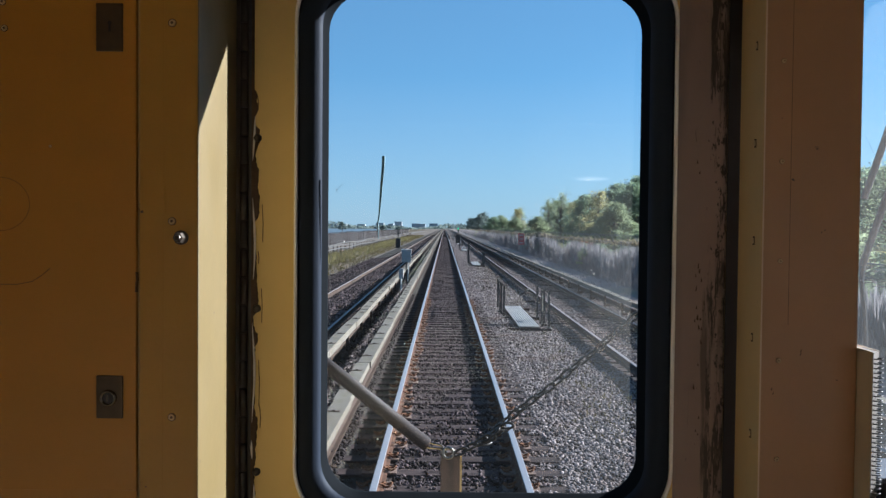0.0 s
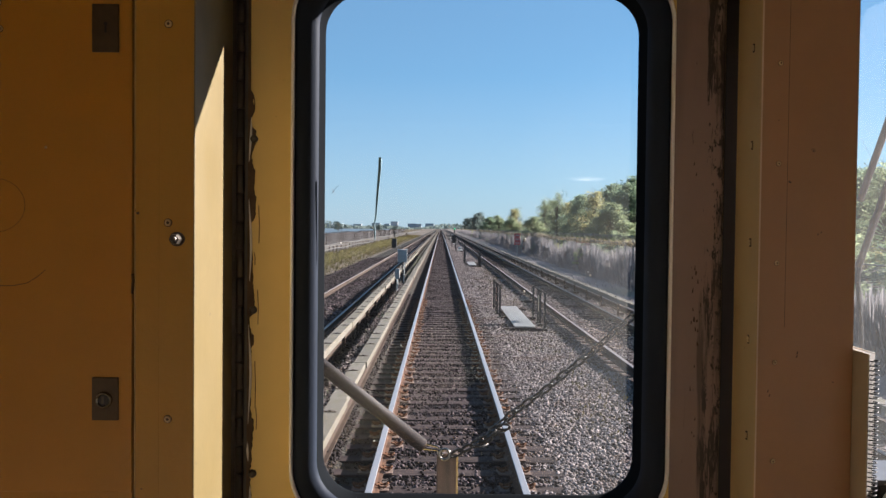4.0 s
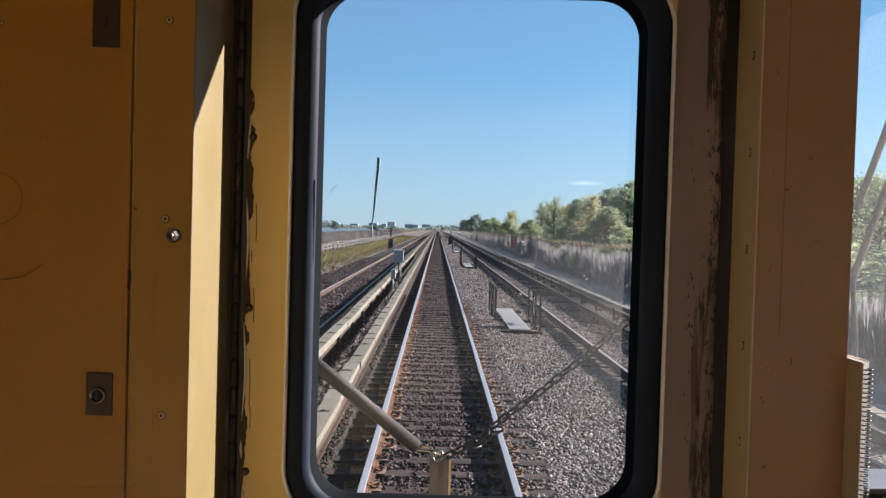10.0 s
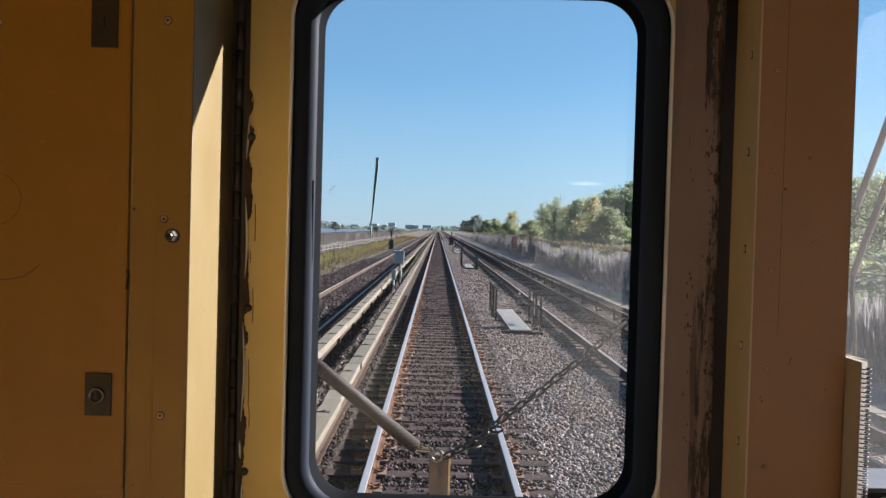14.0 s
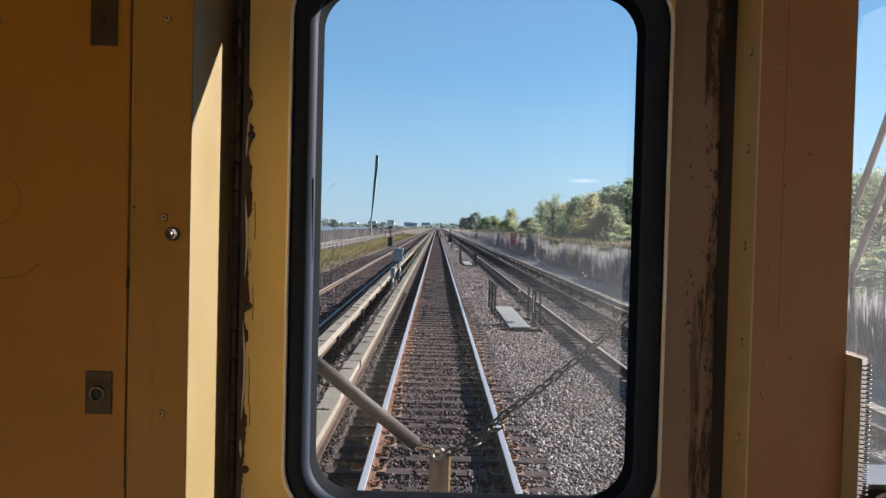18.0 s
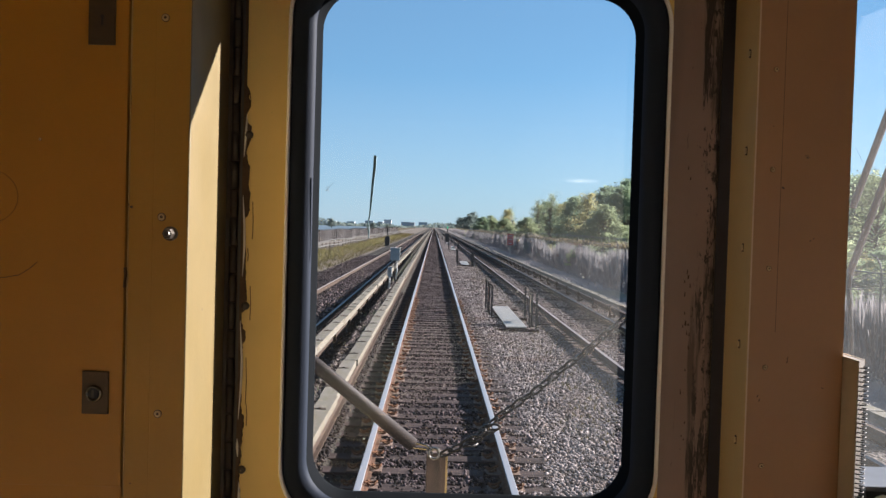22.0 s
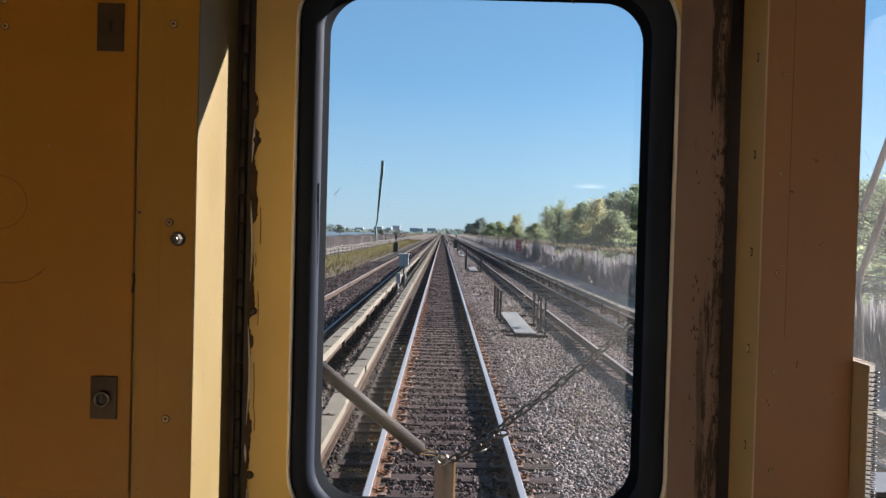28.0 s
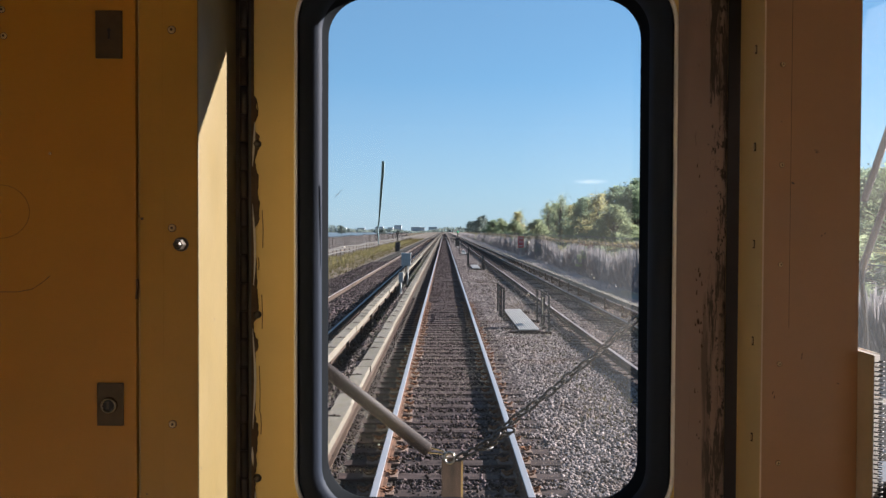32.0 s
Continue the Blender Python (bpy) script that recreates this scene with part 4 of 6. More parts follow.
g = part("pane", bm, GLASS_FRONT, ws)
g.visible_shadow = False
tagged(part("ledge", box(0.602, 1.44, 1.12, 1.391, 2.04, 2.07, 0.004), PAINT_TAN), "tan painted ledge below the windscreen", "ledge", kind="structure")

pad = thing("spiral_notepad", "spiral-bound notepad with cream pages standing against the post", "notepad", (0.61, 1.26, 2.07))
part("front_cover", box(0.5972, 0.5981, 1.204, 1.337, 2.0703, 2.348), KRAFT, pad, "tan card cover")
bm = bmesh.new()
plan = [(0.5983, 1.335), (0.5983, 1.203), (0.6133, 1.218), (0.6133, 1.335)]
lo = [bm.verts.new((x, y, 2.0705)) for x, y in plan]
hi = [bm.verts.new((x, y, 2.347)) for x, y in plan]
for k in range(4):
    bm.faces.new((lo[k], lo[(k + 1) % 4], hi[(k + 1) % 4], hi[k]))
bm.faces.new(lo[::-1])
bm.faces.new(hi)
bmesh.ops.recalc_face_normals(bm, faces=bm.faces)
part("page_block", bm, PAGE, pad)
part("back_cover", box(0.6136, 0.6148, 1.220, 1.337, 2.0703, 2.348), CARD, pad, "grey card back cover")
for i in range(41):
    zc = 2.078 + i * 0.0065
    if i == 0:
        loops = []
        for k in range(14):
            a = k * math.tau / 14
            c = Vector((0.0080 * math.cos(a), 0.0080 * math.sin(a), 0))
            loops.append([tuple(c + 0.0009 * (math.cos(b) * c.normalized() + math.sin(b) * Vector((0, 0, 1)))) for b in [j * math.tau / 6 for j in range(6)]])
        coil_me = part("coil_ring", loft(loops, True), PLASTIC, pad, "black wire coil ring", True)
        coil_me.matrix_parent_inverse = Matrix()
        coil_me.matrix_basis = Matrix.Translation((0.6065 - 0.61, 1.2100 - 1.26, zc - 2.07))
    else:
        shared("coil_ring", coil_me.data, pad, Matrix.Translation((0.6065 - 0.61, 1.2100 - 1.26, zc - 2.07)))
ctrl = thing("control_box", "small dark control box with a round white-rimmed dial", "control box", (0.67, 1.27, 2.07))
part("case", box(0.626, 0.72, 1.225, 1.33, 2.0705, 2.158, 0.004), PLASTIC, ctrl)
part("top_plate", box(0.624, 0.722, 1.223, 1.332, 2.1585, 2.166, 0.002), BLUE_PLATE, ctrl, "grey-blue metal top plate")
ring = [(0.652 + r * math.cos(a), 1.2245 - d, 2.132 + r * math.sin(a)) for r, d in ((0.022, 0.0), (0.022, 0.005), (0.018, 0.005), (0.018, 0.0)) for a in [i * math.tau / 28 for i in range(28)]]
part("dial_rim", loft([ring[k * 28:k * 28 + 28] for k in range(4)]), PAPER, ctrl, "white dial rim", True)
part("dial_face", tube((0.652, 1.2247, 2.132), (0.652, 1.2225, 2.132), 0.0178, None, 28), GREEN_DIAL, ctrl, "dark green dial face")

# an assumed seat, unseen, turned to the sun to make the pane's warm reflection
seat = thing("driver_seat", "assumed tan padded seat on a pedestal, unseen but for its reflection", "seat", (0.91, -1.15, FLOOR_Z))
part("headrest", box(-0.24, 0.24, -0.20, -0.10, 0.83, 1.08, 0.03), SEAT, seat, "tan padded headrest")
part("backrest", box(-0.22, 0.22, -0.21, -0.11, 0.42, 0.81, 0.03), RUBBER, seat, "dark padded backrest")
part("cushion", box(-0.24, 0.24, -0.105, 0.34, 0.30, 0.40, 0.03), SEAT, seat)
part("back_frame", box(-0.18, 0.18, -0.25, -0.212, 0.26, 0.95, 0.008), RUBBER, seat)
part("armrest", box(-0.30, -0.245, -0.19, 0.21, 0.60, 0.64, 0.012), RUBBER, seat)
part("pedestal", tube((0, 0.05, 0), (0, 0.05, 0.30), 0.05, None, 16), RUBBER, seat)
part("foot_plate", tube((0, 0.05, 0), (0, 0.05, 0.02), 0.18, 0.17, 24), RUBBER, seat)
for ob in seat.children:
    ob.matrix_parent_inverse = Matrix()
seat.matrix_basis = pose(0.91, -1.15, FLOOR_Z, 0, 0, -35)

# wiper outside the windscreen
wip = thing("windscreen_wiper", "grey steel wiper with twin arms and a black hose", "wiper", (0.86, 1.49, 2.80))
part("arm", tube((0.90, 1.545, 3.04), (0.738, 1.53, 2.573), 0.0075, 0.006, 10), WIPER, wip)
part("arm", tube((0.93, 1.545, 3.01), (0.737, 1.53, 2.455), 0.0075, 0.006, 10), WIPER, wip)
part("pivot", box(0.88, 0.96, 1.462, 1.56, 3.0, 3.07, 0.006), WIPER, wip)
bm = bmesh.new()
hz = [(0.739, 2.46), (0.737, 2.43), (0.741, 2.39), (0.745, 2.35), (0.747, 2.30), (0.75, 2.22)]
for a, b in zip(hz, hz[1:]):
    add_tube(bm, (a[0], 1.53, a[1]), (b[0], 1.53, b[1]), 0.0045, None, 8)
part("blade", bm, RUBBER, wip, "thin black rubber wiper blade")

# ---------------------------------------------------------------- outside the end door: gate pole, post, chain
gate = thing("gate_pole", "grey-brown safety gate pole slanting across the end of the car", "pole", (-0.35, 1.8, 2.31))
part("pole", tube((-0.40, 1.80, 2.350), (-0.033, 1.80, 2.062), 0.0145, None, 20), POLE, gate, "", True)
part("pole_end", tube((-0.034, 1.80, 2.0628), (-0.0305, 1.80, 2.0600), 0.0138, 0.011, 20), DARK_RUST, gate)
bm = bmesh.new()
for dz, s in ((0.004, 1), (-0.008, -1)):
    a = Vector((-0.036, 1.795, 2.066 + dz))
    b = Vector((-0.005, 1.795, 2.060 + dz * 0.6))
    c = Vector((0.010, 1.795, 2.050 + dz * 0.5))
    add_tube(bm, a, b, 0.0022, None, 8)
    add_tube(bm, b, c, 0.0022, None, 8)
part("wire_hook", bm, BRIGHT, gate, "bright bent wire hook")
gp = thing("gate_post", "ochre painted rusty post with a steel eye bolt", "post", (0.018, 1.81, 1.3))
part("shaft", box(-0.004, 0.040, 1.80, 1.83, 1.10, 2.046, 0.003), OCHRE, gp)
# lighter strip puts the post's sunlit edge into colour
part("side_edge", box(0.0365, 0.0405, 1.7985, 1.8045, 1.10, 2.044), PAINT_JAMB, gp, "pale strip for the sunlit edge of the post")
loops = []
for k in range(18):
    a = k * math.tau / 18
    c = Vector((0.011 * math.cos(a), 0, 0.011 * math.sin(a)))
    loops.append([tuple(Vector((0.012, 1.79, 2.047)) + c + 0.0036 * (math.cos(b) * c.normalized() + math.sin(b) * Vector((0, 1, 0)))) for b in [j * math.tau / 8 for j in range(8)]])
part("eye_bolt", loft(loops, True), BRIGHT, gp, "steel eye bolt", True)
tagged(part("end_step", box(-1.3, 1.3, 1.455, 1.86, 1.02, 1.10), DARK_RUST), "dark steel end step of the car", "step", kind="structure")

chain = thing("safety_chain", "dark steel safety chain hung across the end of the car", "chain", (0.2, 1.79, 2.2))
knots = [Vector(p) for p in ((0.018, 1.79, 2.040), (0.046, 1.79, 2.055), (0.093, 1.79, 2.079), (0.123, 1.79, 2.109), (0.158, 1.79, 2.139), (0.221, 1.79, 2.186), (0.278, 1.79, 2.235), (0.312, 1.79, 2.260), (0.366, 1.79, 2.312), (0.401, 1.79, 2.340), (0.475, 1.79, 2.395))]
line = []
for a, b in zip(knots, knots[1:]):
    for i in range(20):
        line.append(a.lerp(b, i / 20))
line.append(knots[-1])
pitch_l, acc, spots = 0.0215, 0.0, []
for a, b in zip(line, line[1:]):
    acc += (b - a).length
    if acc >= pitch_l:
        acc = 0.0
        spots.append((b, (b - a).normalized()))
rk = random.Random(8)
for k in range(6):
    f = k / 5
    c = Vector((0.088 + 0.045 * f, 1.786 - 0.004 * (k % 3), 2.074 + 0.038 * f + rk.uniform(-0.006, 0.004)))
    spots.append((c, Vector((0.75, rk.uniform(-0.5, 0.5), 0.55 + rk.uniform(-0.7, 0.7))).normalized()))
lp = []
n = 20
for k in range(n):
    a = k * math.tau / n
    c = Vector((0.0146 * math.cos(a), 0.0068 * math.sin(a), 0))
    t = Vector((-0.0146 * math.sin(a), 0.0068 * math.cos(a), 0)).normalized()
    o = Vector((t.y, -t.x, 0))
    lp.append([tuple(c + 0.0028 * (math.cos(b) * o + math.sin(b) * Vector((0, 0, 1)))) for b in [j * math.tau / 7 for j in range(7)]])
link_ob = None
for i, (p, d) in enumerate(spots):
    q = d.to_track_quat("X", "Z").to_matrix().to_4x4() @ pose(0, 0, 0, (20 if i % 2 else 110) + 9 * math.sin(i * 1.9), 0, 0)
    m = Matrix.Translation(p - Vector((0.2, 1.79, 2.2))) @ q
    if link_ob is None:
        link_ob = part("link", loft(lp, True), CHAIN, chain, "", True)
        link_ob.matrix_parent_inverse = Matrix()
        link_ob.matrix_basis = m
    else:
        shared("link", link_ob.data, chain, m)
part("anchor", box(0.46, 0.50, 1.77, 1.81, 0.95, 2.42, 0.003), DARK_RUST, chain, "rusty bracket that holds the chain")


# ---------------------------------------------------------------- ground
BED = -0.188


def ribbon(name, profile, y0, y1, material, step=None, parent=None):
    """A sheet along y with the cross profile [(x, z)]."""
    bm = bmesh.new()
    ys = [y0, y1] if step is None else [y0 + i * step for i in range(int((y1 - y0) / step) + 1)]
    rows = [[bm.verts.new((x, y, z)) for x, z in profile] for y in ys]
    for a, b in zip(rows, rows[1:]):
        for i in range(len(profile) - 1):
            bm.faces.new((a[i], a[i + 1], b[i + 1], b[i]))
    return part(name, bm, material, parent)


tagged(ribbon("ground", [(-4000, -3.0), (-46, -3.0), (-34, -0.9), (-19, -0.62), (-11, -0.45), (-6.5, -0.40), (-5.6, -0.26), (6.6, -0.26), (9, -0.24), (16, -0.4), (50, -0.6), (120, -1.1), (150, -3.0), (4000, -3.0)],
              -300, 4500, EARTH), "dry brown earth of the railway causeway", "ground", kind="structure")
tagged(part("water", add_box(box(-4000, -36, -300, 4500, -1.7, -1.45), 126, 4000, -300, 4500, -1.7, -1.45), WATER), "grey-blue bay water beyond the embankment", "water", kind="structure")
TC = 0.09          # centre of the own track
LT, RT = -3.585, 4.32   # neighbouring tracks
tagged(ribbon("ballast_bed", [(-6.2, -0.30), (-5.3, BED), (-2.62, BED), (-2.32, -0.06), (-2.0, -0.10), (-1.75, -0.15), (-1.42, -0.06), (-1.24, -0.12), (-1.08, BED), (-0.70 + TC, BED)], -60, 1600, BALLAST_DIRTY_SHADE), "grey-brown crushed stone ballast between the tracks", "ballast", kind="structure")
tagged(ribbon("ballast_shoulder", [(0.70 + TC, BED), (1.3, BED - 0.01), (2.8, BED - 0.07), (6.2, BED - 0.07), (6.9, -0.28)], -60, 1600, BALLAST), "light grey crushed stone ballast beside the track", "ballast", kind="structure")
tagged(ribbon("track_bed", [(-0.70 + TC, BED), (0.70 + TC, BED)], -60, 1600, BALLAST_RUST), "rust-stained dark ballast between the rails", "ballast", kind="structure")
tagged(ribbon("path", [(6.3, -0.225), (6.7, -0.16), (8.3, -0.15), (9.4, -0.22)], -20, 1200, PATHM), "pale gravel service path along the fence", "path", kind="structure")


# ---------------------------------------------------------------- tracks
def rail_profile():
    half = [(0.0, 0.0), (0.030, 0.0), (0.036, -0.006), (0.037, -0.030), (0.030, -0.040), (0.009, -0.052), (0.008, -0.125), (0.030, -0.140), (0.070, -0.148), (0.070, -0.158), (0.0, -0.158)]
    return half + [(-x, z) for x, z in half[-2:0:-1]]


def rail(xc, y0, y1, parent, rust_head=False):
    prof = rail_profile()
    bm = bmesh.new()
    a = [bm.verts.new((xc + x, y0, z)) for x, z in prof]
    b = [bm.verts.new((xc + x, y1, z)) for x, z in prof]
    n = len(prof)
    for i in range(n):
        f = bm.faces.new((a[i], a[(i + 1) % n], b[(i + 1) % n], b[i]))
        top = min(prof[i][1], prof[(i + 1) % n][1]) > -0.0065
        f.material_index = 0 if top else 1
    bm.faces.new(a[::-1])
    bm.faces.new(b)
    bmesh.ops.recalc_face_normals(bm, faces=bm.faces)
    # outer tracks get a darker web, with its shaded side put into colour
    return part("rail", bm, [DULL if rust_head else HEAD, DARK_RUST if abs(xc) > 2 else RUST], parent, "rusty steel rail" if rust_head else "steel rail with a polished head and rusty web")


def tie_mesh():
    bm = box(-1.30, 1.30, -0.115, 0.115, -0.09, 0.0, 0.012)
    for v in bm.verts:
        v.co += Vector((0, 0.010 * noise.noise(v.co * 3.1), 0.006 * noise.noise(v.co * 5.3)))
    me = bpy.data.meshes.new("tie")
    bm.to_mesh(me)
    bm.free()
    me.materials.append(TIE)
    return me


TIE_ME = tie_mesh()
bm = box(-0.19, 0.19, -0.10, 0.10, 0.0, 0.014, 0.004)
PLATE_ME = bpy.data.meshes.new("tie_plate")
bm.to_mesh(PLATE_ME)
bm.free()
PLATE_ME.materials.append(TIEPLATE)
# a bent spring clip: a loop on the plate with a tail that bears on the rail foot
bm = bmesh.new()
clip = [(-0.055, -0.06, 0.058)] + [(0.022 + 0.052 * math.cos(a), 0.055 * math.sin(a), 0.040 + 0.016 * math.cos(2 * a)) for a in [radians(-150 + 30 * i) for i in range(11)]] + [(-0.035, 0.012, 0.022)]
for a, b in zip(clip, clip[1:]):
    add_tube(bm, a, b, 0.0125, None, 6)
SPIKE_ME = bpy.data.meshes.new("spring_clip")
bm.to_mesh(SPIKE_ME)
bm.free()
SPIKE_ME.materials.append(ORANGE)
TIE_TOP = -0.165


def joined_ties(xc, y0, y1, gap, parent, top=None):
    bm = bmesh.new()
    y = y0
    vs, fs = [], []
    while y < y1:
        k = len(vs)
        w, s = 0.115 + rng.uniform(-0.01, 0.012), rng.uniform(-0.05, 0.05)
        zt = (TIE_TOP if top is None else top) + rng.uniform(-0.012, 0.012)
        for sy in (-w, w):
            for x in (-1.3 + s, 1.3 + s):
                vs += [(xc + x, y + sy, zt - 0.1), (xc + x, y + sy, zt)]
        fs += [(k + 1, k + 3, k + 7, k + 5), (k, k + 2, k + 3, k + 1), (k + 4, k + 5, k + 7, k + 6), (k, k + 1, k + 5, k + 4), (k + 2, k + 6, k + 7, k + 3)]
        y += gap + rng.uniform(-0.03, 0.03)
    me = bpy.data.meshes.new("far_ties")
    me.from_pydata(vs, [], fs)
    me.materials.append(TIE)
    ob = new("far_ties", me)
    ob.parent = parent
    return tagged(ob, "weathered timber ties receding into the distance", kind="stuff")


own = thing("railway_track", "straight railway track with bright rails on weathered timber ties", "railway track", kind="")
rail(TC - 0.753, -40, 1600, own)
rail(TC + 0.753, -40, 1600, own)
rs = random.Random(5)
joined_ties(TC, -38, 4.6, 0.545, own)
y, k = 5.0, 0
TIE_YS = []
while y < 70:
    t = shared("tie", TIE_ME, own, pose(TC + rs.uniform(-0.05, 0.05), y, TIE_TOP + rs.uniform(-0.01, 0.008), 0, 0, rs.uniform(-0.7, 0.7)))
    TIE_YS.append(y)
    if y < 32:
        for s in (-1, 1):
            shared("tie_plate", PLATE_ME, t, pose(s * 0.753, 0, 0.001))
            for o, dy in ((-0.105, 0.0), (0.105, 0.0)):
                shared("spring_clip", SPIKE_ME, t, pose(s * 0.753 + o, dy, 0.008, 0, 0, 0 if o > 0 else 180))
    y += 0.545 + rs.uniform(-0.025, 0.025)
joined_ties(TC, y, 700, 0.545, own)
trk = thing("railway_track", "neighbouring railway track with rusty rails on old timber ties", "railway track", (LT, 0, 0))
trk.matrix_basis = Matrix()
rail(LT - 0.753, -40, 1600, trk, True)
rail(LT + 0.753, -40, 1600, trk, True)
joined_ties(LT, -38, 300, 0.56, trk)
trk = thing("railway_track", "parallel railway track with rusty-sided rails beside the fence", "railway track")
rail(RT - 0.765, -40, 1600, trk, True)
rail(RT + 0.765, -40, 1600, trk, True)
joined_ties(RT, -38, 300, 0.56, trk, -0.235)


# ---------------------------------------------------------------- third rails with cover boards
def cover_mesh(length, width):
    bm = box(-width / 2, width / 2, 0.012, length - 0.012, -0.05, 0.05, 0.006)
    add_box(bm, -width / 2, -width / 2 + 0.03, 0.012, length - 0.012, -0.09, -0.045)
    me = bpy.data.meshes.new("cover_board")
    bm.to_mesh(me)
    bm.free()
    me.materials.append(BOARD)
    return me


BOARD_ME = cover_mesh(3.0, 0.215)
bm = box(-0.112, 0.06, -0.03, 0.03, 0.0, 0.008)
add_box(bm, -0.03, 0.0, -0.02, 0.02, 0.008, 0.02)
STRAP_ME = bpy.data.meshes.new("strap")
bm.to_mesh(STRAP_ME)
bm.free()
STRAP_ME.materials.append(DARK_RUST)
bm = box(-0.1, -0.04, -0.03, 0.03, -0.46, -0.05)
add_box(bm, -0.1, 0.1, -0.05, 0.05, -0.48, -0.40)
BRACKET_ME = bpy.data.meshes.new("bracket")
bm.to_mesh(BRACKET_ME)
bm.free()
BRACKET_ME.materials.append(DARK_RUST)


def third_rail(xc, side, y0, y1, gaps, z=0.27):
    """A conductor rail under cover boards; side: the way that its brackets stand."""
    th = thing("third_rail", "electric third rail under weathered cream timber cover boards", "third rail", group="third rails")
    bm = bmesh.new()
    for a, b in gaps:
        add_box(bm, xc - 0.035, xc + 0.035, a, b, 0.03, 0.09)
        add_box(bm, xc - 0.012, xc + 0.012, a, b, -0.06, 0.03)
        add_box(bm, xc - 0.06, xc + 0.06, a, b, -0.08, -0.06)
    part("conductor_rail", bm, DARK_RUST, th, "dark steel conductor rail")
    y = y0
    rr = random.Random(int(xc * 100))
    vs, fs = [], []
    while y < y1:
        inside = any(a <= y and y + 3 <= b for a, b in gaps)
        if inside and 0 < y < 75:
            m = pose(xc + rr.uniform(-0.012, 0.012), y, z + rr.uniform(-0.012, 0.012), 0, rr.uniform(-2, 2), rr.uniform(-0.2, 0.2)) @ Matrix.Diagonal((side, 1, 1, 1))
            b = shared("cover_board", BOARD_ME, th, m)
            for d in (0.7, 2.2):
                shared("strap", STRAP_ME, b, pose(0, d, 0.0505))
            shared("bracket", BRACKET_ME, b, pose(0, 1.5, -0.001))
        elif inside:
            k = len(vs)
            for yy in (y + 0.01, y + 2.99):
                vs += [(xc - 0.107, yy, z), (xc + 0.107, yy, z), (xc + 0.107, yy, z + 0.05), (xc - 0.107, yy, z + 0.05)]
            fs += [(k + 3, k + 2, k + 6, k + 7), (k + 1, k + 5, k + 6, k + 2), (k, k + 3, k + 7, k + 4), (k, k + 1, k + 2, k + 3)]
        y += 3.0
    me = bpy.data.meshes.new("far_cover_boards")
    me.from_pydata(vs, [], fs)
    me.materials.append(BOARD)
    ob = new("far_cover_boards", me)
    ob.parent = th
    tagged(ob, "cream cover boards receding into the distance", kind="stuff")
    return th


third_rail(-1.285, 1, -37.0, 900, ((-40, 900),))
third_rail(-2.12, -1, -37.0, 900, ((-40, 900),))
third_rail(5.74, 1, -37.0, 900, ((-40, 900),))


# ---------------------------------------------------------------- loose stones
def ico():
    bm = bmesh.new()
    bmesh.ops.create_icosphere(bm, subdivisions=1, radius=1.0)
    v = np.array([tuple(x.co) for x in bm.verts])
    f = np.array([[x.index for x in p.verts] for p in bm.faces])
    bm.free()
    return v, f


ICO_V, ICO_F = ico()


def stones(name, spots, sizes, material, label):
    n = len(spots)
    sc = sizes[:, None] * rng.uniform(0.65, 1.3, (n, 3)) * np.array([1, 1, 0.8])
    v = ICO_V[None] * rng.uniform(0.72, 1.22, (n, 12, 1))
    ang = rng.uniform(0, math.tau, n)
    v = v * sc[:, None, :]
    c, s = np.cos(ang)[:, None], np.sin(ang)[:, None]
    v = np.stack([v[..., 0] * c - v[..., 1] * s, v[..., 0] * s + v[..., 1] * c, v[..., 2] + 0.35 * v[..., 0]], 2) + spots[:, None, :]
    f = (ICO_F[None] + 12 * np.arange(n)[:, None, None]).reshape(-1).astype(np.int32)
    me = bpy.data.meshes.new(name)
    me.vertices.add(12 * n)
    me.vertices.foreach_set("co", v.astype(np.float32).ravel())
    me.loops.add(len(f))
    me.loops.foreach_set("vertex_index", f)
    me.polygons.add(len(f) // 3)
    me.polygons.foreach_set("loop_start", np.arange(0, len(f), 3, dtype=np.int32))
    me.update(calc_edges=True)
    me.materials.append(material)
    return tagged(new(name, me), label, "ballast", kind="stuff")


def strewn(x0, x1, y0, y1, per_m2, low, high):
    n = int((x1 - x0) * (y1 - y0) * per_m2)
    # thinner with distance, as the stones grow together
    u = rng.uniform(0, 1, n)
    y = y0 + (y1 - y0) * u ** 1.35
    p = np.stack([rng.uniform(x0, x1, n), y, BED + rng.uniform(0.0, 0.03, n)], 1)
    p[:, 2] += np.interp(p[:, 0], [-2.62, -2.32, -2.0, -1.75, -1.42, -1.24, -1.08], [0, 0.15, 0.11, 0.06, 0.13, 0.07, 0])
    p[:, 2] += np.interp(p[:, 0], [1.3, 2.8], [0, -0.075])
    p[:, 2] += 0.02 * np.sin(p[:, 0] * 2.3) * np.sin(p[:, 1] * 1.7)
    return p, rng.uniform(low, high, n)


p, s = strewn(1.30, 3.45, 7.5, 36, 780, 0.012, 0.033)
stones("ballast_stones", p, s, STONE, "loose light grey and brown crushed stones beside the track")


def off_ties(p, s):
    """Most stones lie between the ties."""
    near = np.min(np.abs(p[:, 1][:, None] - np.array(TIE_YS)[None]), axis=1)
    keep = (near > 0.125) | (rng.uniform(0, 1, len(p)) < 0.07)
    return p[keep], s[keep]


p, s = strewn(TC - 0.62, TC + 0.66, 7.5, 66, 620, 0.011, 0.027)
p, s = off_ties(p, s)
p[:, 2] += np.where(np.min(np.abs(p[:, 1][:, None] - np.array(TIE_YS)[None]), axis=1) < 0.125, 0.022, -0.004)
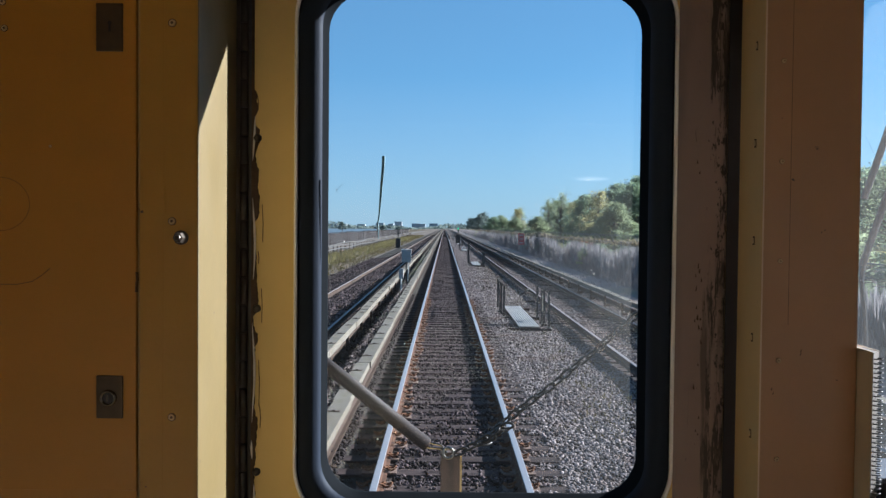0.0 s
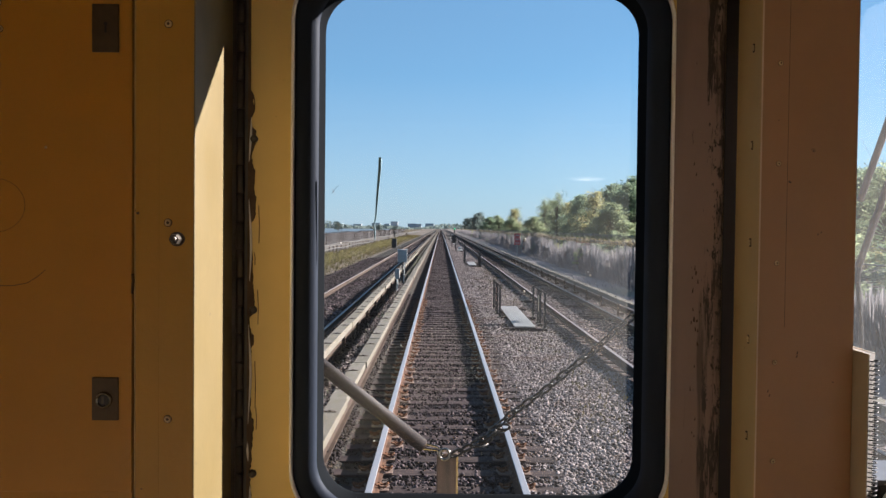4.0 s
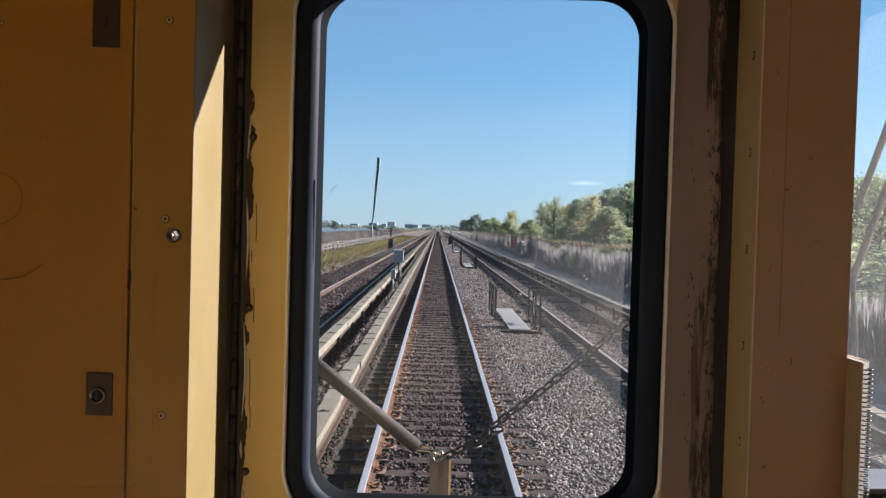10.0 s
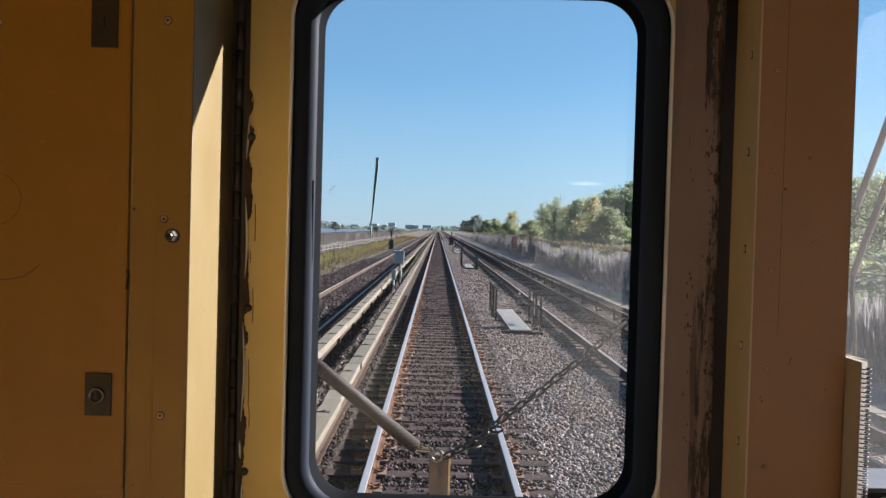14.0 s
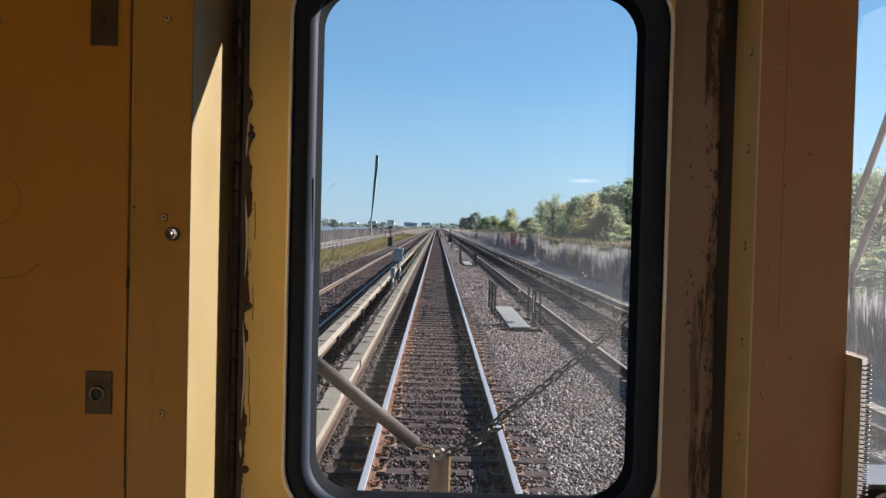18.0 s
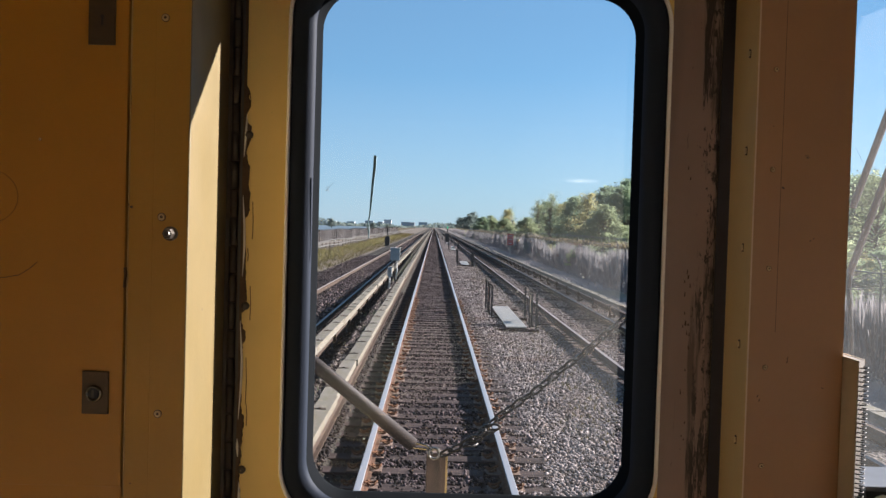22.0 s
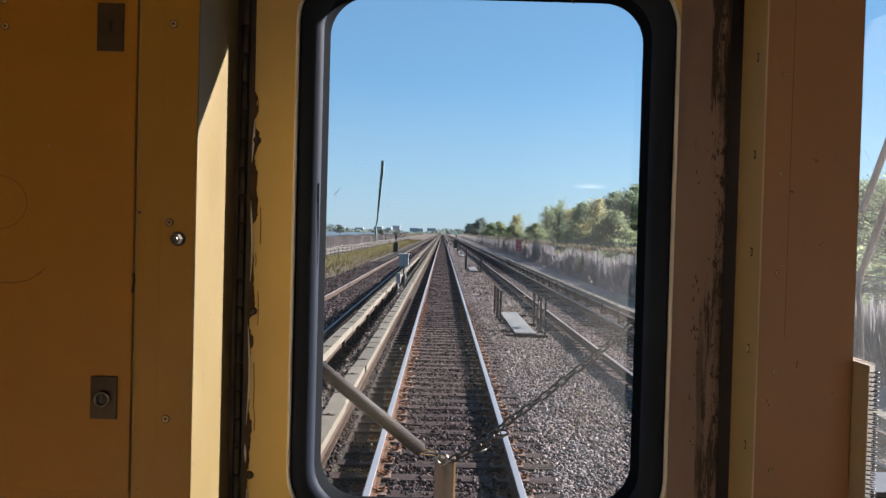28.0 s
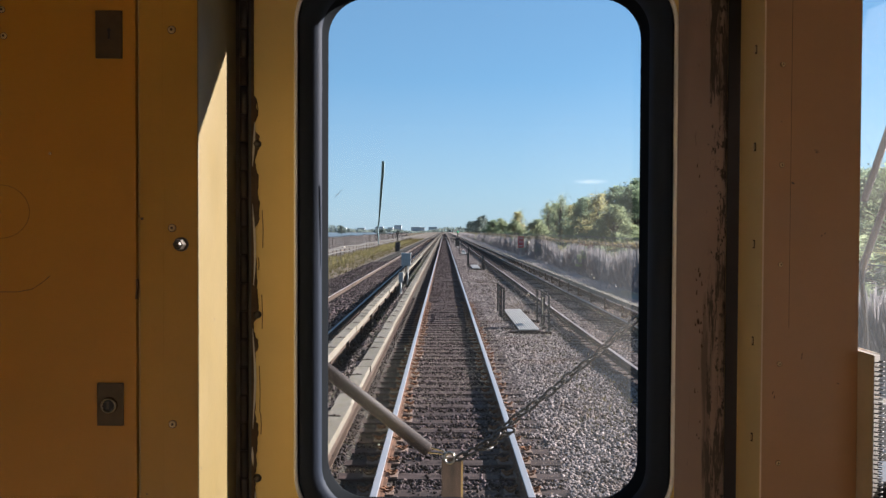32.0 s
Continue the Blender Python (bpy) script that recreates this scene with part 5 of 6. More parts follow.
stones("track_stones", p, s, STONE_RUST, "rust-brown crushed stones between the ties")
p, s = strewn(0.86, 1.42, 7.5, 66, 420, 0.012, 0.027)
p, s = off_ties(p, s)
stones("ballast_stones", p, s, STONE, "stones between the tie ends")
p, s = strewn(0.86, 1.6, 7.5, 40, 130, 0.012, 0.026)
p, s = off_ties(p, s)
stones("ballast_stones", p, s, STONE_RUST, "rust-stained stones along the tie ends")
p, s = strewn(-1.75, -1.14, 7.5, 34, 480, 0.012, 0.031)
stones("ballast_stones", p, s, STONE_DIRTY_SHADE, "loose dirty crushed stones below the cover boards, darkened for shade")
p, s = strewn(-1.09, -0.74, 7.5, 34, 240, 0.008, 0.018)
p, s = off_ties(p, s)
stones("ballast_stones", p, s, STONE_DIRTY_SHADE, "small dirty stones along the rail foot, rail shadow in their colour")
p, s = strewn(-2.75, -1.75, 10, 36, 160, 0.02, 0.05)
stones("ballast_stones", p, s, STONE_DIRTY_SHADE, "loose dirty crushed stones between the third rails, darkened for shade")
p, s = strewn(-1.86, -1.62, 8.5, 40, 260, 0.014, 0.032)
p[:, 2] += 0.015
stones("ballast_stones", p, s, STONE, "pale stones strewn between the third rails")
p, s = strewn(3.66, 6.2, 12, 60, 330, 0.013, 0.03)
stones("ballast_stones", p, s, STONE, "crushed stones of the parallel track")
p, s = strewn(0.95, 3.45, 33, 85, 110, 0.025, 0.05)
stones("ballast_stones", p, s, STONE, "coarse crushed stones farther along the track")
p, s = strewn(-6.2, -4.5, 26, 75, 90, 0.02, 0.045)
stones("ballast_stones", p, s, STONE_RUST, "crushed stones on the embankment side")
p, s = strewn(TC - 0.62, TC + 0.66, 60, 230, 38, 0.022, 0.05)
stones("track_stones", p, s, STONE_RUST, "rust-brown crushed stones farther along the track")
p, s = strewn(-4.25, -2.85, 44, 160, 50, 0.035, 0.07)
stones("ballast_stones", p, s, STONE_RUST, "dark crushed stones farther along the neighbouring track")
p, s = strewn(0.95, 3.45, 80, 200, 40, 0.035, 0.07)
stones("ballast_stones", p, s, STONE, "coarse crushed stones far along the track")
p, s = strewn(-4.2, -2.9, 18, 48, 130, 0.03, 0.06)
stones("ballast_stones", p, s, STONE_RUST, "dark crushed stones of the neighbouring track")


# ---------------------------------------------------------------- walkway plates with posts
def crossing(y0):
    th = thing("walkway_plate", "ribbed grey steel walkway plate with short black handrail posts", "walkway plate", (2.28, y0, -0.2), "walkway plates")
    part("tray", box(2.00, 2.56, y0, y0 + 6.0, -0.15, -0.128), DARK_RUST, th, "dark steel tray under the slats")
    for i in range(9):
        x = 2.03 + i * 0.0625
        part("slat", box(x - 0.021, x + 0.021, y0 + 0.02, y0 + 5.98, -0.126, -0.098, 0.004), PLATE, th)
    for yy in (0.1, 3.0, 5.9):
        part("bearer", box(1.72, 2.86, y0 + yy - 0.09, y0 + yy + 0.09, -0.27, -0.152, 0.01), TIE, th, "weathered timber bearer")
    for x, yy in ((1.80, 3.0), (1.80, 4.2), (1.80, 4.75), (1.80, 5.9), (2.80, 0.1), (2.80, 1.2), (2.80, 1.75), (2.80, 3.0)):
        b = bmesh.new()
        add_box(b, x - 0.028, x + 0.028, y0 + yy - 0.028, y0 + yy + 0.028, -0.15, 0.80, 0.006)
        add_box(b, x - 0.07, x + 0.07, y0 + yy - 0.07, y0 + yy + 0.07, -0.25, -0.145)
        add_box(b, x - 0.036, x + 0.036, y0 + yy - 0.036, y0 + yy + 0.036, 0.40, 0.47)
        part("post", b, POST, th)
    for x, ya, yb in ((1.80, 3.0, 5.9), (2.80, 0.1, 3.0)):
        part("hand_rail", tube((x, y0 + ya, 0.79), (x, y0 + yb, 0.79), 0.016, None, 8), DARK_RUST, th, "thin rusty hand rail")
    part("warning_tag", box(1.792, 1.804, y0 + 4.26, y0 + 4.69, 0.16, 0.62, 0.003), TAG, th, "faded orange warning tag")
    part("warning_tag", box(2.796, 2.808, y0 + 1.26, y0 + 1.69, 0.16, 0.62, 0.003), TAG_PALE, th, "bleached cream warning tag")
    return th


first = crossing(23.0)
for i in range(1, 8):
    copy_thing(first, Matrix.Translation((2.28, 23.0 + 37.5 * i, -0.2)))


# ---------------------------------------------------------------- signals, boxes, signs
def signal(x, y, z0, lamp, label, height=1.5):
    th = thing("railway_signal", label, "signal", (x, y, z0), "signals")
    part("case", box(x - 0.33, x + 0.33, y - 0.25, y + 0.25, z0, z0 + height, 0.02), POST, th, "dark steel relay case")
    part("case_door", box(x - 0.28, x + 0.28, y - 0.262, y - 0.252, z0 + 0.1, z0 + height - 0.1, 0.004), POST, th)
    part("mast", tube((x, y, z0 + height), (x, y, z0 + height + 0.5), 0.045, None, 10), POST, th)
    part("foot", box(x - 0.4, x + 0.4, y - 0.32, y + 0.32, z0 - 0.06, z0, 0.01), CONCRETE, th)
    head = part("head", box(x - 0.10, x + 0.10, y - 0.1, y + 0.1, z0 + height + 0.3, z0 + height + 1.15, 0.02), POST, th, "narrow black signal head with three lenses")
    for i in range(3):
        zc = z0 + height + 0.45 + 0.27 * i
        part("lens", tube((x, y - 0.101, zc), (x, y - 0.112, zc), 0.07, 0.065, 16), lamp if i == 2 else PLASTIC, head, "lit lens" if i == 2 else "dark lens")
        hood = loft([[(x + r * math.cos(a), yy, zc + r * math.sin(a)) for a in [math.pi * j / 10 for j in range(11)] + [math.pi * (10 - j) / 10 for j in range(11)]] for r, yy in ((0.08, y - 0.1), (0.08, y - 0.24))])
        part("hood", hood, POST, head)
    return th


signal(2.35, 150.0, -0.22, GREEN_LAMP, "black signal with lit green lens on a relay case")
signal(-6.3, 118.0, -0.36, PLASTIC, "dark unlit railway signal on a relay case beside the far track", 1.3)

JX, SX = -1.84, -1.76
jb = thing("junction_box", "grey steel junction box on a post between the third rails", "junction box", (JX, 42.0, -0.15), "lineside boxes")
part("post", tube((JX, 42.0, -0.16), (JX, 42.0, 0.80), 0.03, None, 8), POST, jb)
part("case", box(JX - 0.23, JX + 0.23, 41.88, 42.12, 0.80, 1.39, 0.015), ENAMEL, jb)
part("case_door", box(JX - 0.20, JX + 0.20, 41.868, 41.879, 0.83, 1.36, 0.006), ENAMEL, jb)
part("lid", box(JX - 0.25, JX + 0.25, 41.86, 42.14, 1.391, 1.425, 0.005), WHITE, jb)
bm = bmesh.new()
cpts = [(JX + 0.10, 42.0, 0.79), (JX + 0.10, 42.0, 0.3), (JX + 0.06, 42.0, -0.15)]
for a, b in zip(cpts, cpts[1:]):
    add_tube(bm, a, b, 0.03, None, 8)
part("conduit", bm, WHITE, jb, "white conduit pipe running down into the ballast")
jb2 = thing("switch_box", "low grey switch box on stubby white legs", "switch box", (SX, 35.5, -0.15), "lineside boxes")
part("case", box(SX - 0.09, SX + 0.09, 35.4, 35.6, 0.40, 0.80, 0.012), ENAMEL, jb2)
for yy in (35.44, 35.56):
    part("leg", tube((SX, yy, -0.16), (SX, yy, 0.399), 0.03, None, 8), WHITE, jb2)

rb = thing("relay_box", "small white relay box on the ballast", "relay box", (2.3, 104.0, -0.2), "lineside boxes")
part("case", box(2.12, 2.5, 103.85, 104.15, -0.14, 0.14, 0.015), WHITE, rb)
part("foot", box(2.15, 2.47, 103.9, 104.1, -0.24, -0.141), DARK_RUST, rb)

sg = thing("speed_sign", "red sign of three stacked plates on a thin post", "sign", (7.6, 86.0, -0.2))
part("post", tube((7.6, 86.0, -0.25), (7.6, 86.0, 2.0), 0.035, None, 8), ENAMEL, sg)
for i in range(3):
    pl = part("plate", box(7.30, 7.90, 85.94, 85.96, 0.86 + 0.38 * i, 1.21 + 0.38 * i, 0.01), RED, sg)
    part("lettering_bar", box(7.40, 7.80, 85.93, 85.938, 1.0 + 0.38 * i, 1.07 + 0.38 * i), WHITE, pl, "pale bar of lettering")


# ---------------------------------------------------------------- right-hand fence
fence = thing("fence", "grey chain-link fence with curved barbed-wire arms, overgrown with dry stalks", "fence", (9.0, 0, -0.25))
FX = 9.35


def fence_post_mesh():
    bm = bmesh.new()
    add_tube(bm, (0, 0, -0.1), (0, 0, 2.05), 0.024, None, 8)
    arm = [(0, 2.05), (-0.03, 2.22), (-0.12, 2.36), (-0.26, 2.44)]
    for a, b in zip(arm, arm[1:]):
        add_tube(bm, (a[0], 0, a[1]), (b[0], 0, b[1]), 0.02, 0.016, 6)
    me = bpy.data.meshes.new("fence_post")
    bm.to_mesh(me)
    bm.free()
    me.materials.append(GALV)
    return me


FPOST = fence_post_mesh()
bm = bmesh.new()
bm.faces.new([bm.verts.new(p) for p in ((0, 0.03, 0.02), (0, 1.97, 0.02), (0, 1.97, 2.02), (0, 0.03, 2.02))])
FPANEL = bpy.data.meshes.new("mesh_panel")
bm.to_mesh(FPANEL)
bm.free()
FPANEL.materials.append(FABRIC)
for i in range(110):
    yy = 14 + 2.0 * i
    b = Matrix.Translation((FX - 9.0 + 0.03 * math.sin(i * 1.3), yy, 0.03 * math.sin(i * 0.7)))
    shared("fence_post", FPOST, fence, b)
    if i % 17 != 9:
        shared("mesh_panel", FPANEL, fence, b)
for z in (0.04, 1.80):
    part("fence_rail", tube((FX, 14, z), (FX, 234, z), 0.02, None, 6), GALV, fence)
for dx, z in ((-0.12, 2.11), (-0.2, 2.16), (-0.26, 2.19)):
    part("barbed_wire", tube((FX + dx, 14, z), (FX + dx, 234, z), 0.006, None, 4), GALV, fence)



# ---------------------------------------------------------------- plants
def stalks(name, x0, x1, y0, y1, n, low, high, wide, material, label, base, lean=0.18, power=1.4):
    u = rng.uniform(0, 1, n)
    y = y0 + (y1 - y0) * u ** power
    x = rng.uniform(x0, x1, n)
    patch = 0.55 + 0.45 * np.sin(y * 0.31 + 2 * np.sin(y * 0.11)) * np.sin(x * 0.9 + y * 0.07)
    h = rng.uniform(low, high, n) * (0.45 + 0.55 * patch)
    d = np.stack([rng.normal(0, lean, n), rng.normal(0, lean, n), np.ones(n)], 1)
    d /= np.linalg.norm(d, axis=1, keepdims=True)
    c = np.stack([x, y, np.full(n, base)], 1) + d * h[:, None] * 0.5
    a = rng.uniform(0, math.tau, n)
    w = wide * rng.uniform(0.5, 1.4, n)
    side = np.stack([np.cos(a) * w, np.sin(a) * w, np.zeros(n)], 1)
    return tagged(quads(name, c, d * h[:, None] * 0.5, side, material), label, "plants", kind="stuff")


stalks("dry_brush", FX - 0.3, FX + 0.5, 12, 520, 16000, 0.4, 1.7, 0.022, STALK, "dry grey-brown brush grown through the fence", -0.3)
stalks("dry_vines", FX + 0.02, FX + 0.35, 13, 420, 19000, 1.9, 2.65, 0.024, STALK, "pale grey dry vines hanging densely on the fence", -0.3, 0.07, 1.9)
stalks("vine_tops", FX - 0.1, FX + 0.5, 20, 420, 12000, 0.15, 0.55, 0.030, LEAF_BROWN, "dark brown-green creeper along the fence top", 1.62, 0.6, 1.7)
stalks("dry_brush", FX + 0.4, FX + 4.0, 14, 620, 20000, 0.6, 1.6, 0.03, STALK, "dry grey thicket behind the fence", -0.4, 0.3)
stalks("path_weeds", 6.3, 9.0, 10, 140, 2600, 0.08, 0.35, 0.012, STALK, "sparse dry weeds on the path", -0.2, 0.4)
stalks("path_weeds", 8.2, FX, 12, 160, 9000, 0.15, 0.7, 0.014, STALK, "low dry weeds along the path", -0.24, 0.4)
stalks("grass", -11.5, -6.6, 18, 300, 24000, 0.12, 0.6, 0.02, GRASS, "yellow-green grass and weeds on the embankment", -0.46, 0.35, 1.6)
stalks("grass", -10.8, -8.0, 30, 220, 4500, 0.3, 0.9, 0.03, WEED, "taller olive weeds on the embankment", -0.45, 0.35, 1.4)
stalks("track_weeds", -2.0, -1.45, 9, 80, 1600, 0.05, 0.28, 0.010, LEAF_OLIVE, "small weeds between the third rails", -0.2, 0.45)
stalks("ballast_weeds", 1.1, 3.3, 11, 70, 5200, 0.03, 0.13, 0.010, GRASS, "tiny dry weeds in the ballast", -0.22, 0.7, 1.2)
stalks("marsh_reeds", -34, -19, 40, 900, 40000, 0.5, 1.5, 0.12, REED, "pale brown marsh reeds by the water", -0.85, 0.25, 1.3)


def tree_parts(height, spread, n_clump, n_leaf, leaf_size, material, seed, bare=0.0, low=0.25):
    """Trunk and crown meshes of one tree at the origin."""
    rr = random.Random(seed)
    bm = bmesh.new()
    top = Vector((rr.uniform(-0.3, 0.3), rr.uniform(-0.3, 0.3), height * 0.62))
    mid = Vector((top.x * 0.3 + rr.uniform(-0.1, 0.1), top.y * 0.3, height * 0.28))
    r0 = 0.022 * height + 0.03
    add_tube(bm, (0, 0, -0.3), mid, r0, r0 * 0.72, 8)
    add_tube(bm, mid, top, r0 * 0.72, r0 * 0.3, 8)
    centres = []
    lobes = [(rr.uniform(0, math.tau), rr.uniform(0.5, 1.0)) for _ in range(5)]
    for k in range(n_clump):
        z = height * rr.uniform(low, 1.0)
        f = (z / height - low) / (1 - low)
        a = rr.uniform(0, math.tau)
        lobe = 0.72 + 0.4 * max(w * math.cos(a - b) for b, w in lobes)
        rad = spread * lobe * (0.22 + 0.92 * math.sin(math.pi * min(1, 0.16 + 0.80 * f))) * rr.random() ** 0.4
        if k % 9 == 0:
            z, rad = height * rr.uniform(0.97, 1.14), spread * rr.uniform(0, 0.55)
            f = 1.0
        c = Vector((top.x * f + rad * math.cos(a), top.y * f + rad * math.sin(a), z - 0.08 * height))
        centres.append(c)
        st = mid.lerp(top, min(1, max(0, f * 0.9)))
        bend = st.lerp(c, 0.5) + Vector((0, 0, 0.06 * height * rr.random()))
        add_tube(bm, st, bend, r0 * 0.26, r0 * 0.15, 5)
        add_tube(bm, bend, c, r0 * 0.15, r0 * 0.05, 5)
        for _ in range(2):
            e = c + Vector((rr.gauss(0, 1), rr.gauss(0, 1), rr.gauss(0.3, 0.8))) * 0.10 * height
            add_tube(bm, bend.lerp(c, 0.6), e, r0 * 0.07, r0 * 0.02, 4)
    me = bpy.data.meshes.new("trunk")
    bm.to_mesh(me)
    bm.free()
    me.materials.append(BARK)
    c = np.array([tuple(v) for v in centres])
    pick = rng.integers(0, len(c), n_leaf)
    size = rng.uniform(0.028, 0.075, len(c)) * height * (1 - 0.3 * bare)
    off = np.clip(rng.normal(size=(n_leaf, 3)), -1.7, 1.7) * size[pick][:, None] * np.array([1, 1, 0.7])
    p = c[pick] + off
    p[:, 2] = np.maximum(p[:, 2], 0.05)
    a = unit(n_leaf) * (leaf_size * rng.uniform(0.5, 1.3, n_leaf))[:, None]
    b = np.cross(a, unit(n_leaf)) * 0.9
    crown = quads("crown", p, a, b, material)
    cm = crown.data
    bpy.data.objects.remove(crown)
    return me, cm


def plant(name, label, category, meshes, at, scale, turn, group):
    th = thing(name, label, category, at, group)
    for nm, me in zip(("trunk", "crown"), meshes):
        ob = shared(nm, me, th, Matrix.Rotation(turn, 4, "Z") @ Matrix.Diagonal((scale[0], scale[0], scale[1], 1)))
    return th


T1 = tree_parts(6.0, 2.0, 110, 19000, 0.075, LEAF_GREEN, 1)
T2 = tree_parts(5.5, 1.8, 95, 17000, 0.072, LEAF_OLIVE, 2)
T3 = tree_parts(6.5, 1.4, 70, 12000, 0.065, LEAF_YELLOW, 3, 0.3)
T4 = tree_parts(6.0, 1.6, 70, 4200, 0.060, LEAF_OLIVE, 4, 0.6)
TF = tree_parts(6.0, 2.0, 60, 6000, 0.12, LEAF_HAZE, 9)
B1 = tree_parts(2.6, 1.6, 60, 13000, 0.040, LEAF_OLIVE, 5, 0, 0.08)
B2 = tree_parts(2.4, 1.7, 60, 13000, 0.040, LEAF_GREEN, 6, 0, 0.08)
B3 = tree_parts(2.2, 1.5, 56, 12000, 0.040, LEAF_YELLOW, 7, 0, 0.08)
B4 = tree_parts(1.8, 1.2, 40, 6000, 0.045, LEAF_RED, 8, 0, 0.08)
KINDS = [("tree", "broad green tree behind the fence", "tree", T1), ("tree", "olive-green leafy tree behind the fence", "tree", T2),
         ("tree", "slender yellowing autumn tree", "tree", T3), ("tree", "half-bare tree with thin branches", "tree", T4),
         ("bush", "dense olive-green bush behind the fence", "bush", B1), ("bush", "dark green bush behind the fence", "bush", B2),
         ("bush", "yellow autumn bush behind the fence", "bush", B3), ("bush", "russet-red creeper bush on the fence", "bush", B4)]
rt = random.Random(21)
y = 22.0
while y < 640:
    k = rt.choice((4, 4, 6, 6, 5, 4))
    n_, l_, c_, m_ = KINDS[k]
    plant(n_, l_, c_, m_, (FX + rt.uniform(4.5, 14) + y * 0.012, y, -0.45), (rt.uniform(0.9, 1.6), rt.uniform(0.75, 1.1)), rt.uniform(0, 6.28), "bushes along the fence")
    y += rt.uniform(1.6, 3.4) + y * 0.008
# kind, then spread and height as factors: a dense clump near by, lower growth and single trees farther on
for x, y, k, w, h in ((20.5, 92, 0, 1.5, 1.20), (17.5, 88, 1, 1.2, 0.95), (23, 104, 0, 1.7, 1.42), (20, 112, 2, 1.3, 1.15), (25.5, 120, 1, 1.8, 1.45),
                      (21, 128, 0, 1.5, 1.22), (18, 134, 3, 1.2, 1.35), (28, 138, 0, 1.9, 1.55), (22, 150, 2, 1.2, 1.10), (17, 155, 1, 1.3, 0.85),
                      (26, 165, 0, 1.6, 1.30), (19, 178, 6, 1.5, 1.60), (23, 190, 3, 1.4, 1.50), (17, 205, 1, 1.4, 0.90), (28, 215, 0, 2.0, 1.50),
                      (20, 240, 2, 1.4, 1.20), (18, 270, 1, 1.5, 1.00), (26, 300, 3, 1.8, 1.60), (19, 335, 0, 1.7, 1.10), (24, 380, 1, 2.0, 1.40),
                      (17, 430, 0, 1.8, 1.45), (20, 470, 0, 2.1, 1.75), (25, 520, 1, 2.2, 1.60), (19, 600, 0, 2.2, 1.50), (24, 700, 1, 2.6, 1.70),
                      (33, 67, 0, 1.7, 1.20), (39, 80, 1, 1.8, 1.30), (29, 57, 3, 1.3, 1.20), (45, 95, 0, 2.3, 1.50)):
    n_, l_, c_, m_ = KINDS[k]
    # far trees take the foliage with haze in its colour
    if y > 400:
        l_, m_ = "tree far along the line, haze put into its grey-green", TF
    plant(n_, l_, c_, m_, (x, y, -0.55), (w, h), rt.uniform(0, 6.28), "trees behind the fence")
yy = 24.0
while yy < 420:
    n_, l_, c_, m_ = KINDS[rt.choice((4, 5, 5, 4, 6))]
    plant(n_, l_, c_, m_, (FX + rt.uniform(0.5, 2.2), yy, -0.3), (rt.uniform(0.4, 0.9), rt.uniform(0.4, 0.72)), rt.uniform(0, 6.28), "bushes along the fence")
    yy += rt.choice((2.0, 3.5, 5.0, 9.0)) * (0.7 + yy * 0.006)
for y in (38.0, 61.0, 64.5, 97.0):
    n_, l_, c_, m_ = KINDS[7]
    plant(n_, l_, c_, m_, (FX + 0.9, y, -0.3), (0.8, 1.0), rt.uniform(0, 6.28), "creepers on the fence")
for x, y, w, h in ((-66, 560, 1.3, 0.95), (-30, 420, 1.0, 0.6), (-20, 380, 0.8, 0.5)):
    plant("tree", "small tree far along the shore, haze put into its grey-green", "tree", TF, (x, y, -0.6), (w, h), x, "trees along the shore")

# ---------------------------------------------------------------- left: cable trough on stanchions, brown fence, far shore
tr = thing("cable_trough", "pale weathered cable trough rails on short posts along the embankment", "cable trough", (-11.6, 0, -0.45))
for dx, z in ((0.0, 0.36), (0.28, 0.10), (-0.4, 0.5)):
    bm = bmesh.new()
    pts = [(-11.6 + dx + 0.10 * math.sin(i * 0.9 + dx * 9), 30 + 8.0 * i, z + 0.07 * math.sin(i * 1.7 + dx * 5)) for i in range(60)]
    for a, b in zip(pts, pts[1:]):
        add_tube(bm, a, b, 0.062, None, 6)
    part("trough_rail", bm, CONCRETE, tr)
bm = box(-0.05, 0.05, -0.05, 0.05, 0, 0.95)
SP = bpy.data.meshes.new("stanchion")
bm.to_mesh(SP)
bm.free()
SP.materials.append(DARK_RUST)
for i in range(70):
    shared("stanchion", SP, tr, Matrix.Translation((-0.0 + 0.1 * math.sin(i), 30 + 4.0 * i, -0.05)))

bf = thing("boundary_fence", "weathered brown-red boundary fence along the shore", "fence", (-18.0, 0, -0.62))
bm = box(-0.04, 0.04, 0.02, 2.98, 0.15, 1.95)
for i in range(7):
    add_box(bm, 0.04, 0.08, 0.1 + 0.42 * i, 0.34 + 0.42 * i, 0.1, 2.0)
BP = bpy.data.meshes.new("board_panel")
bm.to_mesh(BP)
bm.free()
BP.materials.append(BROWN)
bm = box(-0.07, 0.12, -0.07, 0.07, -0.3, 2.15)
BQ = bpy.data.meshes.new("fence_post")
bm.to_mesh(BQ)
bm.free()
BQ.materials.append(DARK_RUST)
for i in range(130):
    m = Matrix.Translation((0.06 * math.sin(i * 0.8), 40 + 3.0 * i, 0.05 * math.sin(i * 0.5)))
    shared("board_panel", BP, bf, m)
    shared("fence_post", BQ, bf, m)

# far shore: low woods and blocks of flats on the horizon
n = 9000
xs = rng.uniform(-900, 700, n)
hh = rng.uniform(0, 1, n) ** 1.5 * (7 + 3.5 * np.sin(xs * 0.021) + 2.5 * np.sin(xs * 0.06 + 1))
c = np.stack([xs, 1500 + rng.uniform(-60, 60, n), -1.5 + hh], 1)
a = unit(n) * 2.6
b = np.cross(a, unit(n)) * 0.9
